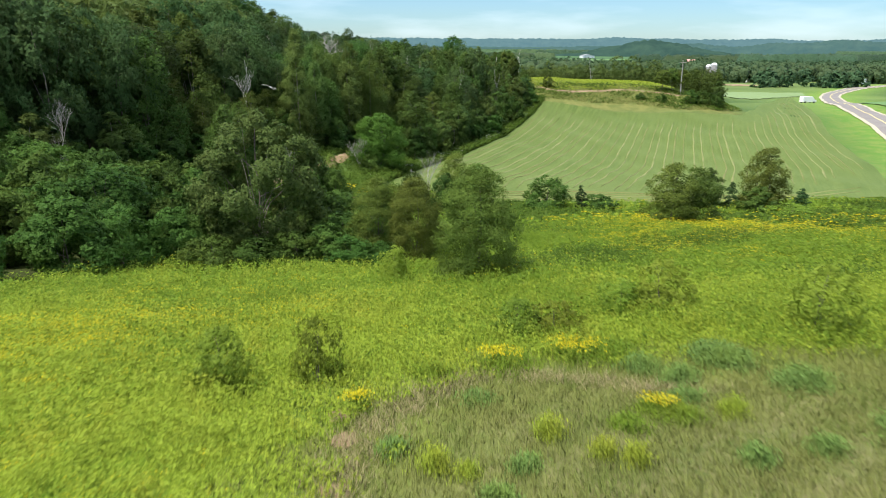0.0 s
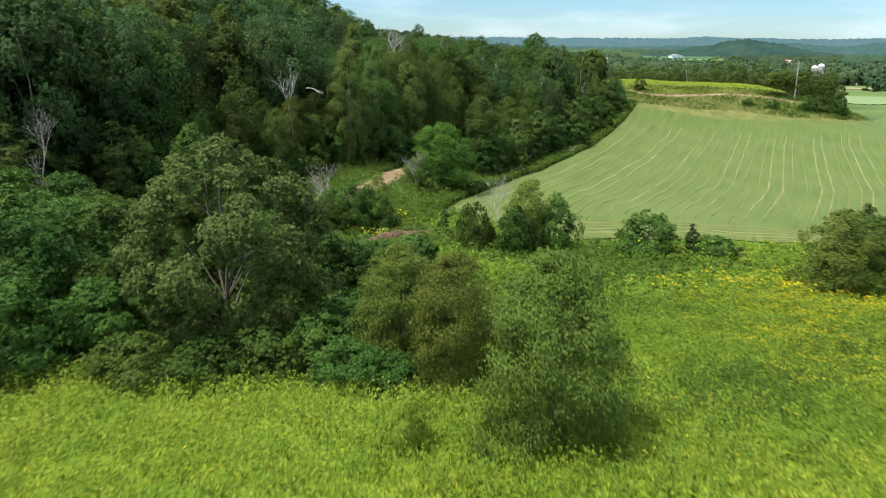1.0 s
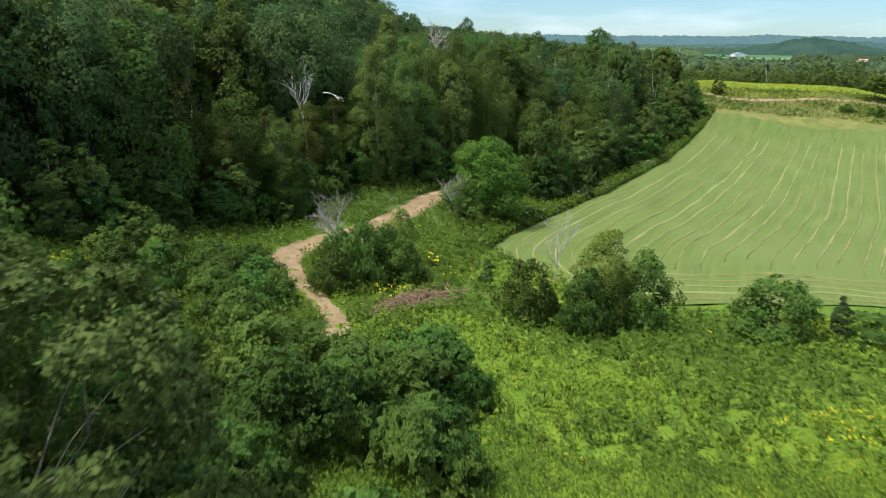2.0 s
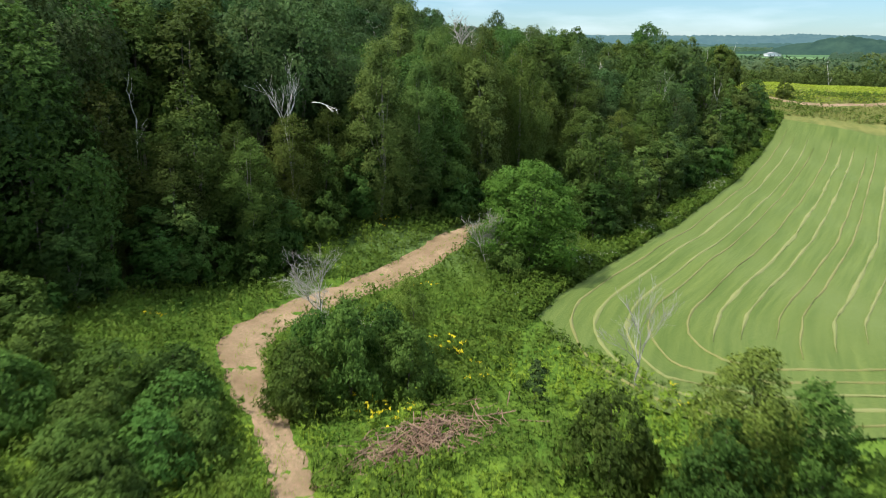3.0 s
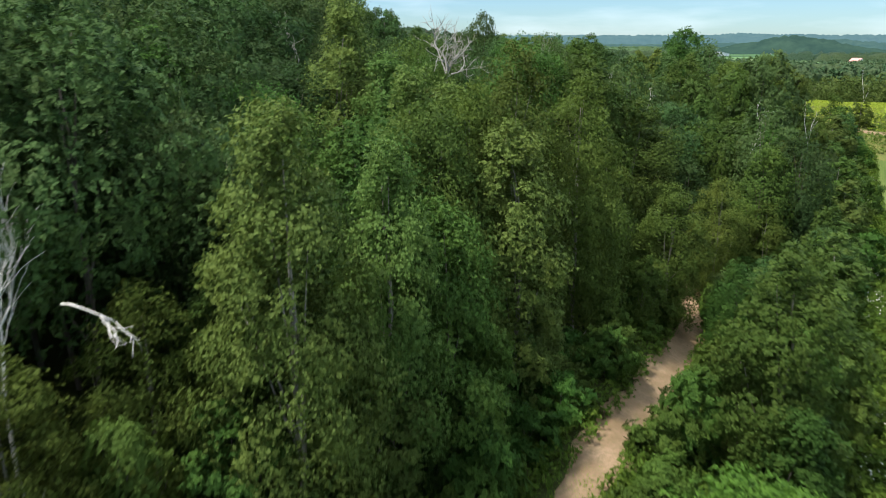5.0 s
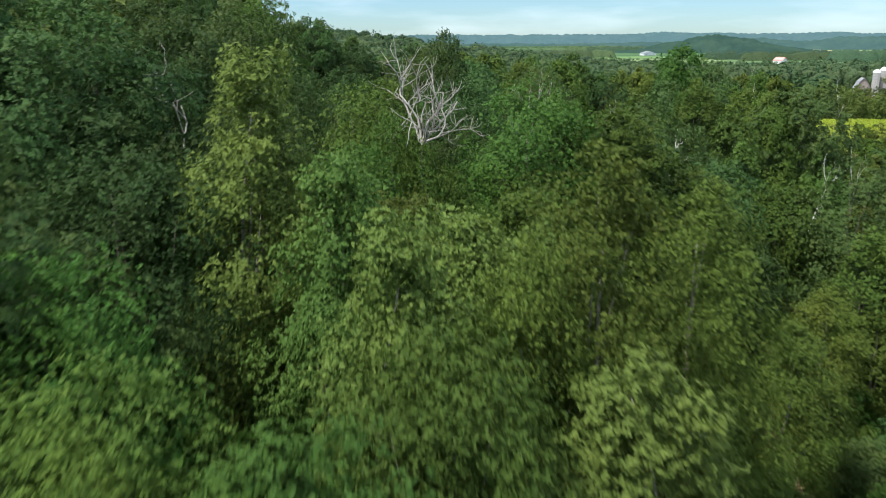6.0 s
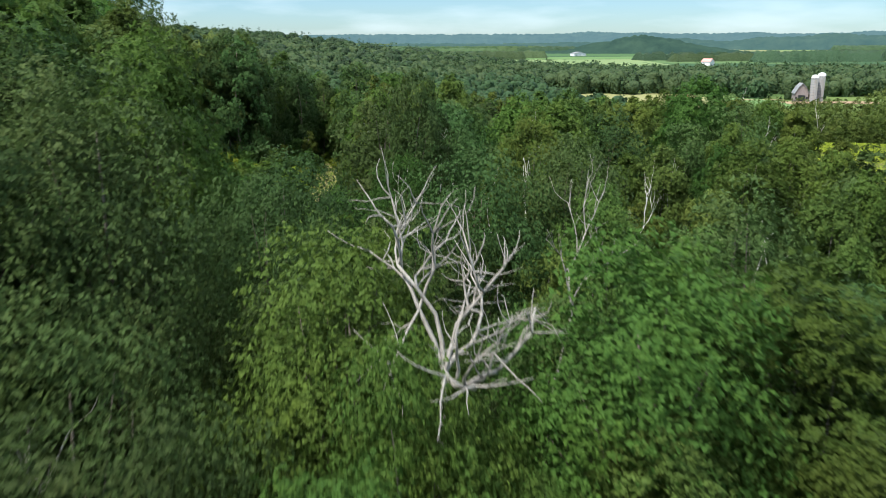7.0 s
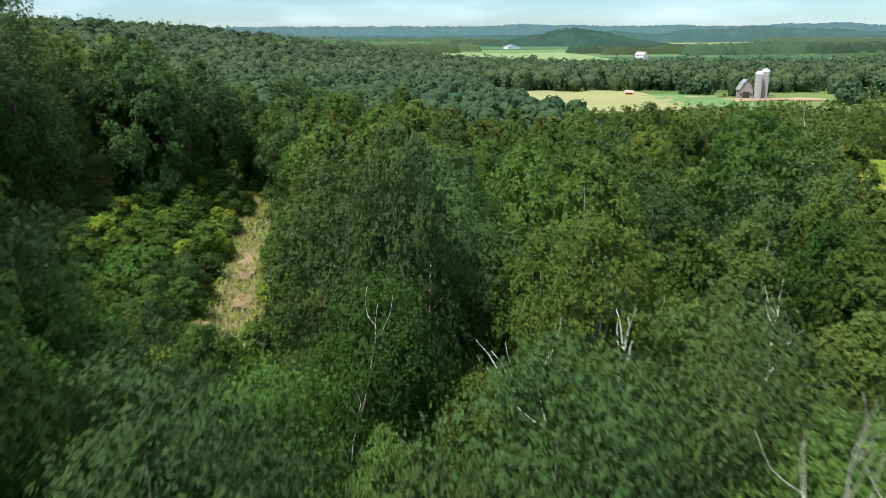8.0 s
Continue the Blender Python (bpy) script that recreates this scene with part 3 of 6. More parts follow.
def crown_points(rng, h, r, shape, z0, n_cl, n_leaf, clump, hollow=0.45):
    """Lobes fill the crown's outline, smaller tufts cover the lobes, leaves cover the tufts."""
    zs, rs = SHAPES[shape]
    zr = np.r_[(np.arange(n_cl - 1) + rng.uniform(0, 1, n_cl - 1)) / (n_cl - 1), 0.97]
    ang = np.arange(n_cl) * 2.399963 + rng.uniform(0, 6, 1) + rng.normal(0, 0.3, n_cl)
    rad = np.interp(zr, zs, rs) * r * np.sqrt(rng.uniform(hollow ** 2, 1, n_cl)) * 0.74
    c = np.stack([np.cos(ang) * rad, np.sin(ang) * rad, h * (z0 + (1 - z0) * 0.93 * zr)], -1)
    cr = clump * 1.45 * r * rng.uniform(0.7, 1.25, n_cl) * np.interp(zr, [0, 0.7, 1], [1.05, 1, 0.6])
    kids = 8
    up = 1.4 if shape in ("tall", "egg") else 1.0
    d1 = unit(rng.normal(size=(n_cl, kids, 3)) + 0.35 * unit(c * np.array([1, 1, 0]) + np.array([0, 0, 0.3 * r]))[:, None, :])
    sub = (c[:, None, :] + d1 * cr[:, None, None] * 0.72 * np.array([1, 1, 0.9 * up])).reshape(-1, 3)
    sr = (cr[:, None] * rng.uniform(0.32, 0.58, (n_cl, kids))).ravel()
    pick = rng.choice(n_cl * kids, n_leaf, p=sr ** 2 / np.sum(sr ** 2))
    d = unit(rng.normal(size=(n_leaf, 3)))
    outward = unit(sub[pick] - np.stack([0 * pick, 0 * pick, 0.75 * sub[pick, 2]], -1))
    flip = np.sum(d * outward, -1) < -0.3
    d[flip] *= -1
    pos = sub[pick] + d * (sr[pick] * rng.uniform(0.45, 1.2, n_leaf))[:, None] * np.array([1.08, 1.08, 0.88 * up])
    pos[:, 2] = np.maximum(pos[:, 2], 0.02 * h)
    mid = np.stack([0 * d[:, 0], 0 * d[:, 0], np.full(n_leaf, h * (z0 + 0.42 * (1 - z0)))], -1)
    around = unit((pos - mid) / np.array([r, r, 0.55 * h * (1 - z0)]))
    lobe = unit(pos - c[pick // kids])
    soft = unit((0.5 * d + 0.4 * lobe) / np.array([1, 1, up]) + 0.6 * around + 0.3 * np.array([0, 0, 1]))
    face = unit(soft + rng.normal(0, 0.5, (n_leaf, 3)))
    soft = unit(soft + 0.45 * (face - soft))
    face *= np.where(np.sum(face * soft, -1, keepdims=True) < 0, -1.0, 1.0)
    return c, cr, pos, face, soft


def make_tree(kind, h, r, n_leaf, leaf, n_cl, seed, limbs=10, bare=None, tuft=None, hollow=0.45):
    """A tree or shrub at the origin: Empty with a trunk and a crown."""
    leaves, shape, z0, _, bark, clump, label, cat = KINDS[kind]
    z0 = z0 if bare is None else bare
    rng = np.random.default_rng(seed)
    c, cr, pos, nrm, soft = crown_points(rng, h, r, shape, z0, n_cl, n_leaf, tuft or clump, hollow)
    if kind == "spruce_tree":
        nrm[:, 2] *= 0.3
    root = tagged(new(kind), label, cat)
    r0 = 0.009 * h + 0.015
    top = np.array([rng.normal(0, 0.05 * r), rng.normal(0, 0.05 * r), 0.88 * h])
    stem = bend(rng, (0, 0, -0.35), top, 7, 0.03 * h)
    paths = [(stem, np.linspace(r0, 0.15 * r0, 7))]
    for i in rng.permutation(n_cl)[:limbs]:
        k = np.clip(c[i, 2] / h * rng.uniform(0.5, 0.8), 0.05, 0.8)
        a = stem[int(k * 6)]
        paths.append((bend(rng, a, c[i], 4, 0.05 * r), np.linspace(0.4 * r0, 0.06 * r0, 4)))
    v, f = tubes(paths, 5)
    trunk = new("trunk", mesh_from("trunk", v, f, bark))
    crown = new("crown", soup("crown", leaf_tris(rng, pos, nrm, leaf), LEAF[leaves], soft))
    trunk.parent = crown.parent = root
    return root


PROTO = {}     # (kind, grade) -> list of trees that may be copied


def plant(kind, grade, x, y, h, r, spin, tint_group="trees of the wood", label="", sink=0.0):
    """Stand a tree of that height and radius on the land: the first of a variant is built, the rest are copies."""
    n_leaf, leaf, n_cl, limbs, variants, bare = GRADES[grade]
    key = (kind, grade, int(spin * 97) % variants)
    if key not in PROTO:
        unit_h = 10.0 if "tree" in kind else 3.0
        unit_r = unit_h * KINDS[kind][3]
        scale_leaf = leaf * (1.0 if "tree" in kind else 0.62)
        PROTO[key] = (make_tree(kind, unit_h, unit_r, n_leaf, scale_leaf, n_cl, hash_seed(key), limbs, bare), unit_h, unit_r, [])
    root, uh, ur, used = PROTO[key]
    s = Vector((r / ur, r / ur, h / uh))
    place = Vector((x, y, float(land(x, y)) - sink))
    turn = Euler((0, 0, spin))
    if not used:
        root.matrix_basis = Matrix.LocRotScale(place, turn, s)
        ob = root
    else:
        s0 = root.scale
        ob = copy_thing(root, Matrix.LocRotScale(place, turn, Vector((s[0] / s0[0], s[1] / s0[1], s[2] / s0[2]))))
    used.append(1)
    return tagged(ob, label, "", tint_group)


def hash_seed(key):
    return sum((i + 1) * ord(ch) for i, ch in enumerate(key[0] + key[1])) * 31 + key[2] * 7


GRADES = {     # leaves, leaf size, clumps, limbs, variants, share of clear stem
    "near": (10500, 0.205, 38, 8, 3, None),
    "wide": (24000, 0.215, 64, 12, 1, None),
    "full": (26000, 0.118, 48, 8, 2, None),
    "side": (15500, 0.158, 42, 6, 2, None),
    "close": (19000, 0.124, 40, 8, 3, 0.40),
    "lone": (40000, 0.130, 60, 14, 2, None),
    "sparse": (1900, 0.270, 18, 8, 3, None),
    "dense": (15000, 0.186, 40, 10, 3, None),
    "mid": (4400, 0.310, 20, 4, 3, None),
    "bush": (4400, 0.270, 20, 6, 3, None),
    "low": (950, 0.600, 12, 2, 3, None),
    "canopy": (7000, 0.214, 24, 6, 4, 0.42),
    "back": (3000, 0.360, 18, 2, 3, 0.45),
}

# ---- single trees and shrubs that stand out ----
rs = random.Random(5)
for kind, grade, x, y, h, r, label in [
    ("field_tree", "lone", 2.4, 39.0, 6.3, 2.15, "bushy olive green tree standing alone in the meadow"),
    ("field_tree", "lone", -1.2, 44.6, 5.4, 1.8, "bushy olive tree at the thicket's edge"),
    ("field_tree", "lone", -3.6, 46.6, 5.4, 1.9, "bushy olive tree at the thicket's edge"),
    ("maple_tree", "near", -14.9, 52.6, 10.2, 1.8, "young maple with bright leaves rising behind the big oak"),
    ("thicket_bush", "bush", -6.8, 45.8, 2.6, 2.0, "low dark green bush at the thicket's edge"),
    ("thicket_bush", "bush", -8.6, 44.9, 2.2, 1.9, "low dark green bush at the thicket's edge"),
    ("thicket_bush", "bush", -5.2, 44.6, 1.9, 1.7, "low dark green bush at the thicket's edge"),
    ("thicket_bush", "bush", -6.2, 48.6, 3.0, 2.2, "low dark green bush at the thicket's edge"),
    ("thicket_bush", "bush", -10.8, 43.9, 1.9, 1.8, "low dark green bush at the thicket's edge"),
    ("thicket_bush", "bush", -13.4, 43.4, 2.2, 1.9, "low dark green bush at the thicket's edge"),
    ("thicket_bush", "bush", -8.2, 51.4, 3.2, 2.3, "dark green bush in the thicket"),
    ("thicket_bush", "bush", -4.8, 51.8, 3.0, 2.2, "dark green bush in the thicket"),
    ("thicket_bush", "bush", -3.2, 43.8, 1.5, 1.3, "low dark green bush at the thicket's edge"),
    ("oak_tree", "near", -57.0, 229.0, 20.5, 5.2, "very tall dark oak over the hillside wood"),
    ("oak_tree", "near", -52.5, 222.0, 18.6, 4.6, "very tall dark oak over the hillside wood"),
    ("oak_tree", "near", -62.0, 235.0, 20.0, 5.0, "very tall dark oak over the hillside wood"),
    ("young_shrub", "sparse", -2.0, 38.2, 2.1, 0.85, "small grey-green shrub in the tall weeds"),
    ("shrub", "bush", 11.9, 82.2, 3.9, 2.6, "round dark green shrub at the field's edge"),
    ("spruce_tree", "mid", 15.8, 82.8, 3.2, 1.1, "small dark conifer at the field's edge"),
    ("shrub", "low", 18.3, 82.8, 2.1, 2.0, "low grey-green shrub at the field's edge"),
    ("field_tree", "dense", 20.6, 64.6, 5.7, 2.5, "bushy dark olive tree in the meadow"),
    ("field_tree", "dense", 23.2, 66.2, 5.4, 2.2, "bushy dark olive tree in the meadow"),
    ("aspen_tree", "mid", 31.5, 86.5, 5.2, 1.9, "young aspen at the field's edge"),
    ("spruce_tree", "mid", 34.5, 87.5, 3.6, 1.3, "dark conifer at the field's edge"),
    ("field_tree", "dense", 38.6, 88.0, 7.9, 3.0, "aspen with pale stem at the field's edge"),
    ("shrub", "low", 36.0, 83.5, 3.0, 2.2, "green shrub below the aspen"),
    ("young_shrub", "sparse", 38.5, 79.5, 1.6, 3.0, "spreading yellow-green shrub in the meadow"),
    ("spruce_tree", "mid", 44.6, 91.0, 2.7, 1.6, "small round dark conifer at the field's edge"),
    ("young_shrub", "sparse", 14.2, 25.4, 2.7, 1.4, "loose green shrub on the meadow's knoll"),
    ("young_shrub", "sparse", 9.6, 29.6, 2.3, 1.5, "sparse yellow-green shrub on the meadow's knoll"),
    ("young_shrub", "sparse", 8.2, 29.9, 1.5, 1.1, "sparse yellow-green shrub on the meadow's knoll"),
    ("young_shrub", "sparse", 3.6, 27.6, 1.5, 1.3, "low spreading green shrub in the weeds"),
    ("young_shrub", "sparse", 5.0, 27.4, 1.4, 1.2, "low spreading green shrub in the weeds"),
    ("young_shrub", "sparse", -6.4, 21.9, 2.0, 1.2, "thin young shrub among tall weeds"),
    ("young_shrub", "sparse", -3.4, 22.3, 2.3, 0.9, "thin young shrub among tall weeds"),
    ("field_tree", "dense", 1.6, 80.6, 6.2, 2.1, "bushy dark green tree by the meadow's lower edge"),
    ("shrub", "bush", 4.0, 81.2, 4.6, 2.0, "dense dark green shrub by the meadow's lower edge"),
    ("shrub", "bush", 0.6, 78.8, 4.0, 1.8, "dense dark green shrub by the meadow's lower edge"),
    ("shrub", "bush", -3.0, 80.9, 4.0, 1.8, "dense green shrub by the meadow's lower edge"),
    ("spruce_tree", "mid", -6.5, 88.3, 2.5, 0.9, "small conifer beside the hay field"),
    ("shrub", "bush", -17.0, 83.6, 3.2, 1.7, "dark green shrub beside the dirt track"),
    ("shrub", "bush", -12.6, 87.0, 3.4, 1.7, "green shrub beside the dirt track"),
    ("shrub", "bush", -14.2, 88.6, 3.8, 1.6, "green shrub beside the dirt track"),
    ("shrub", "bush", -15.2, 86.0, 4.6, 2.0, "tall dark green shrub beside the dirt track"),
    ("shrub", "bush", -17.2, 87.2, 3.6, 1.6, "tall dark green shrub beside the dirt track"),
    ("field_tree", "dense", -13.6, 90.8, 5.0, 1.5, "yellowing bushy tree beside the dirt track"),
    ("walnut_tree", "wide", -9.4, 110.6, 8.1, 4.7, "wide bright green tree with layered leaves beside the track"),
    ("shrub", "bush", -10.6, 107.2, 2.6, 1.6, "leafy green shrub under the wide tree"),
    ("birch_tree", "mid", 27.5, 206, 4.2, 1.5, "small tree on the grassy mound"),
    ("field_tree", "back", 58.6, 207, 5.6, 2.3, "olive birch in the clump at the end of the mound"),
    ("field_tree", "back", 61.6, 208, 6.4, 2.2, "olive birch in the clump at the end of the mound"),
    ("field_tree", "back", 64.6, 207, 6.6, 2.0, "olive birch in the clump at the end of the mound"),
    ("field_tree", "back", 60.0, 211, 5.2, 2.4, "olive birch in the clump at the end of the mound"),
    ("aspen_tree", "mid", 71.4, 199.5, 6.6, 1.6, "slender young aspen at the end of the mound"),
    ("shrub", "bush", 66.5, 197.5, 3.4, 2.4, "green bush at the foot of the mound"),
    ("shrub", "bush", 63.4, 196.4, 3.2, 2.2, "green bush at the foot of the mound"),
    ("shrub", "bush", 70.2, 196.6, 3.6, 2.0, "green bush at the foot of the mound"),
    ("shrub", "low", 56, 196.6, 1.8, 1.5, "low green bush at the foot of the mound"),
    ("shrub", "low", 51, 198.6, 1.5, 1.4, "low green bush at the foot of the mound"),
    ("oak_tree", "near", 4.3, 194.7, 14.8, 4.2, "round-topped oak above the wood's edge"),
    ("oak_tree", "near", -22.7, 181.4, 17.6, 3.0, "tall oak rising over the wood"),
    ("oak_tree", "near", -8.2, 165.5, 15.2, 3.9, "round dark oak in the wood"),
    ("aspen_tree", "full", -26.2, 136.1, 17.6, 3.1, "tall feathery aspen with pale leaves in the wood"),
    ("aspen_tree", "full", -23.2, 132.9, 15.4, 2.6, "tall feathery aspen with pale leaves in the wood"),
    ("aspen_tree", "full", -22.2, 113.9, 15.0, 2.7, "tall aspen at the wood's front"),
    ("aspen_tree", "full", -20.0, 118.2, 13.4, 2.4, "tall aspen at the wood's front"),
    ("aspen_tree", "full", -21.1, 129.0, 15.2, 2.7, "tall aspen in the wood"),
    ("maple_tree", "full", -24.4, 143.0, 13.4, 3.2, "maple with bright green leaves below the dead oak"),
    ("maple_tree", "full", -23.4, 146.4, 14.2, 2.7, "maple with bright green leaves below the dead oak"),
    ("maple_tree", "full", -20.4, 146.0, 12.0, 2.5, "maple with bright green leaves below the dead oak"),
    ("maple_tree", "full", -21.9, 146.8, 13.4, 2.2, "maple with bright green leaves below the dead oak"),
    ("oak_tree", "full", -29.4, 146.5, 14.5, 3.6, "broad dark oak in the wood"),
    ("birch_tree", "full", -8.1, 153.6, 13.2, 3.8, "broad olive birch in the wood"),
    ("birch_tree", "full", -13.2, 146.8, 13.0, 3.4, "broad olive birch in the wood"),
    ("birch_tree", "full", -16.4, 131.6, 16.4, 3.0, "olive birch rising near the shaded track"),
    ("birch_tree", "full", -18.4, 129.4, 14.6, 2.4, "olive birch rising near the shaded track"),
    ("birch_tree", "full", -13.0, 135.0, 15.0, 2.9, "olive birch rising near the shaded track"),
    ("birch_tree", "full", -31.0, 97.4, 8.6, 2.4, "olive birch leafed to the ground at the wood's front"),
    ("maple_tree", "full", -34.8, 100.2, 8.4, 2.4, "maple leafed to the ground at the wood's front"),
    ("birch_tree", "full", -30.4, 105.2, 9.4, 2.4, "olive birch leafed to the ground at the wood's front"),
    ("birch_tree", "full", -27.6, 101.4, 9.5, 2.5, "olive birch leafed to the ground at the wood's front"),
    ("birch_tree", "full", -27.7, 108.7, 9.3, 2.6, "olive birch leafed to the ground at the wood's front"),
    ("maple_tree", "full", -33.6, 104.2, 7.2, 2.4, "maple leafed to the ground at the wood's front"),
    ("birch_tree", "full", -12.4, 139.6, 8.6, 2.6, "birch leafed to the ground in the wood"),
    ("birch_tree", "full", -26.6, 113.6, 8.6, 2.4, "olive birch under the taller trees"),
    ("birch_tree", "full", -24.6, 115.4, 9.4, 2.2, "olive birch under the taller trees"),
    ("birch_tree", "full", -6.8, 142.4, 9.4, 2.6, "birch leafed to the ground beside the shaded track"),
    ("birch_tree", "full", -2.4, 149.6, 9.0, 2.5, "birch leafed to the ground beside the shaded track"),
    ("thicket_bush", "bush", -21.7, 82.0, 2.7, 1.7, "leafy shrub in the dense green thicket"),
    ("thicket_bush", "bush", -20.0, 79.3, 2.8, 1.8, "leafy shrub in the dense green thicket"),
    ("thicket_bush", "bush", -19.2, 76.4, 2.7, 1.8, "leafy shrub in the dense green thicket"),
    ("thicket_bush", "bush", -23.4, 80.0, 3.1, 2.0, "leafy shrub in the dense green thicket"),
    ("thicket_bush", "bush", -22.0, 77.2, 3.0, 1.9, "leafy shrub in the dense green thicket"),
    ("thicket_bush", "bush", -20.6, 74.2, 3.2, 1.9, "leafy shrub in the dense green thicket"),
    ("birch_tree", "near", -31.6, 100.8, 12.2, 2.9, "olive birch at the wood's front"),
    ("birch_tree", "near", -34.8, 96.0, 12.0, 2.6, "olive birch at the wood's front"),
    ("oak_tree", "full", -28.6, 165.9, 14.6, 4.6, "broad dark oak in the wood"),
    ("oak_tree", "full", -32.0, 153.8, 18.0, 4.4, "tall broad oak in the wood"),
    ("birch_tree", "near", -4.8, 124.5, 11.2, 3.0, "rounded olive birch by the wood's eastern edge"),
]:
    plant(kind, grade, x, y, h, r, rs.uniform(0, 6.28), "single trees and shrubs" if y < 95 else "trees of the wood", label)
    PROTO.setdefault("spots", []).append((x, y, r))

# the big oak by the meadow: built on its own, with visible limbs
OAK = make_tree("oak_tree", 9.9, 4.9, 34000, 0.20, 62, 77, 30, None, 0.135, 0.86)
OAK.matrix_basis = Matrix.Translation((-11.6, 48.2, float(land(-11.6, 48.2))))
[c for c in OAK.children if c.name.startswith("crown")][0].data.materials[0] = LEAF["white_oak"]
tagged(OAK, "big spreading oak with dull grey-green leaves at the meadow's edge", "tree", "single trees and shrubs")
PROTO["spots"].append((-11.6, 48.2, 4.3))
PROTO["spots"] += [(-29.3, 111.6, 2.0), (-22.3, 149.0, 1.0), (-17.2, 161.2, 1.5)]


# ---- bare and dead trees ----
def dead_tree(kind, h, spread, seed, material, label, levels=4, lean=(0, 0), thick=0.022, kids=4, crook=0.12, stem=0.4, fork=0.45, twigs=False):
    """A leafless tree: limbs split again and again into crooked twigs."""
    rng = np.random.default_rng(seed)
    groups = [(-1, [], "trunk")]

    def grow(a, way, length, rad, level, into):
        b = a + way * length
        pts = bend(rng, a, b, 5, crook * length)
        end = rad * (0.55 if level else 0.25)
        into.append((pts, np.linspace(rad, max(end, 0.005), 5)))
        if level <= 0:
            return
        for i in range(kids if level > 1 else kids + 1):
            k = rng.uniform(fork if level == levels else 0.4, 1.0) if i else 1.0
            p = pts[min(4, int(round(k * 4)))]
            d = unit(way + rng.normal(0, spread, 3) + np.array([0, 0, 0.25]))
            if level == levels:
                groups.append((0, [], "limb"))
                grow(p, d, (1 - stem) * h * rng.uniform(0.45, 0.7), rad * rng.uniform(0.4, 0.55), level - 1, groups[-1][1])
            elif level == levels - 1 and level > 1:
                groups.append((0 if twigs else max(j for j, g in enumerate(groups) if g[1] is into), [], "branch"))
                grow(p, d, length * rng.uniform(0.5, 0.75), rad * rng.uniform(0.42, 0.6), level - 1, groups[-1][1])
            elif twigs and level == 1:
                groups.append((max(j for j, g in enumerate(groups) if g[1] is into), [], "twig"))
                grow(p, d, length * rng.uniform(0.5, 0.75), rad * rng.uniform(0.42, 0.6), 0, groups[-1][1])
            else:
                grow(p, d, length * rng.uniform(0.5, 0.75), rad * rng.uniform(0.42, 0.6), level - 1, into)

    grow(np.array([0, 0, -0.3]), unit(np.array([lean[0], lean[1], 1.0])), stem * h, thick * h, levels, groups[0][1])
    root = tagged(new(kind), label, "dead tree")
    top = max(p[0][-1][2] for _, g, _ in groups for p in g)
    made = []
    for own, g, kind_of in groups:
        v, f = tubes(g, 4)
        v = np.array(v)
        v[:, 2] = np.where(v[:, 2] > 0, v[:, 2] * h / top, v[:, 2])
        made.append(new(kind_of, mesh_from(kind_of, v, f, material)))
        made[-1].parent = made[own] if own > 0 else root
    return root


def stand(ob, x, y, spin=0.0, lift=0.0, tilt=0.0):
    ob.matrix_basis = Matrix.LocRotScale(Vector((x, y, float(land(x, y)) + lift)), Euler((tilt, 0, spin)), None)
    return ob


stand(dead_tree("dead_oak", 17.9, 0.75, 21, DEADWOOD, "bleached dead oak with a wide crown of bare crooked limbs", 3, (0.0, -0.02), 0.0085, 5, 0.10, 0.76, 0.85, True), -22.3, 149.0)
stand(dead_tree("dead_birch", 16.2, 0.4, 8, DEADWOOD, "dead pale birch with forked bare stems", 3, (0.02, 0.02), 0.006, 3, 0.06, 0.66, 0.6, True), -16.8, 161.2)
stand(dead_tree("dead_snag", 12.7, 0.30, 13, BONEWOOD, "white barkless snag standing among the trees", 3, (-0.02, 0), 0.006, 4, 0.07, 0.66, 0.55, True), -29.3, 111.6)
stand(dead_tree("dead_snag", 8.6, 0.5, 18, DEADWOOD, "grey bare snag among dark trees", 4, (0.02, 0), 0.0065, 4, 0.06, 0.5, 0.4), -37.6, 73.9)
stand(dead_tree("bare_tree", 5.4, 0.60, 31, DEADWOOD, "small bare grey tree leaning beside the dirt track", 4, (-0.22, 0.05), 0.014, 5, 0.06, 0.36), -19.2, 93.4)
stand(dead_tree("bare_shrub", 5.0, 0.34, 39, DEADWOOD, "many-stemmed bare grey shrub before the wide green tree", 4, (-0.05, -0.1), 0.010, 5, 0.05, 0.22), -12.0, 107.6)
stand(dead_tree("bare_tree", 5.6, 0.30, 41, DEADWOOD, "slender bare tree at the hay field's corner", 4, (0, 0), 0.012, 4, 0.05, 0.32), -1.6, 91.6)
stand(dead_tree("dead_snag", 15.5, 0.5, 43, DEADWOOD, "grey dead limbs showing in the wood", 3, (0.1, 0), 0.009, 3, 0.1, 0.6), -33.5, 147.5)
stand(dead_tree("dead_birch", 14.6, 0.35, 58, BONEWOOD, "crooked pale dead stem leaning among young trees", 2, (-0.14, -0.16), 0.0058, 3, 0.05, 0.8), -15.6, 172.6)
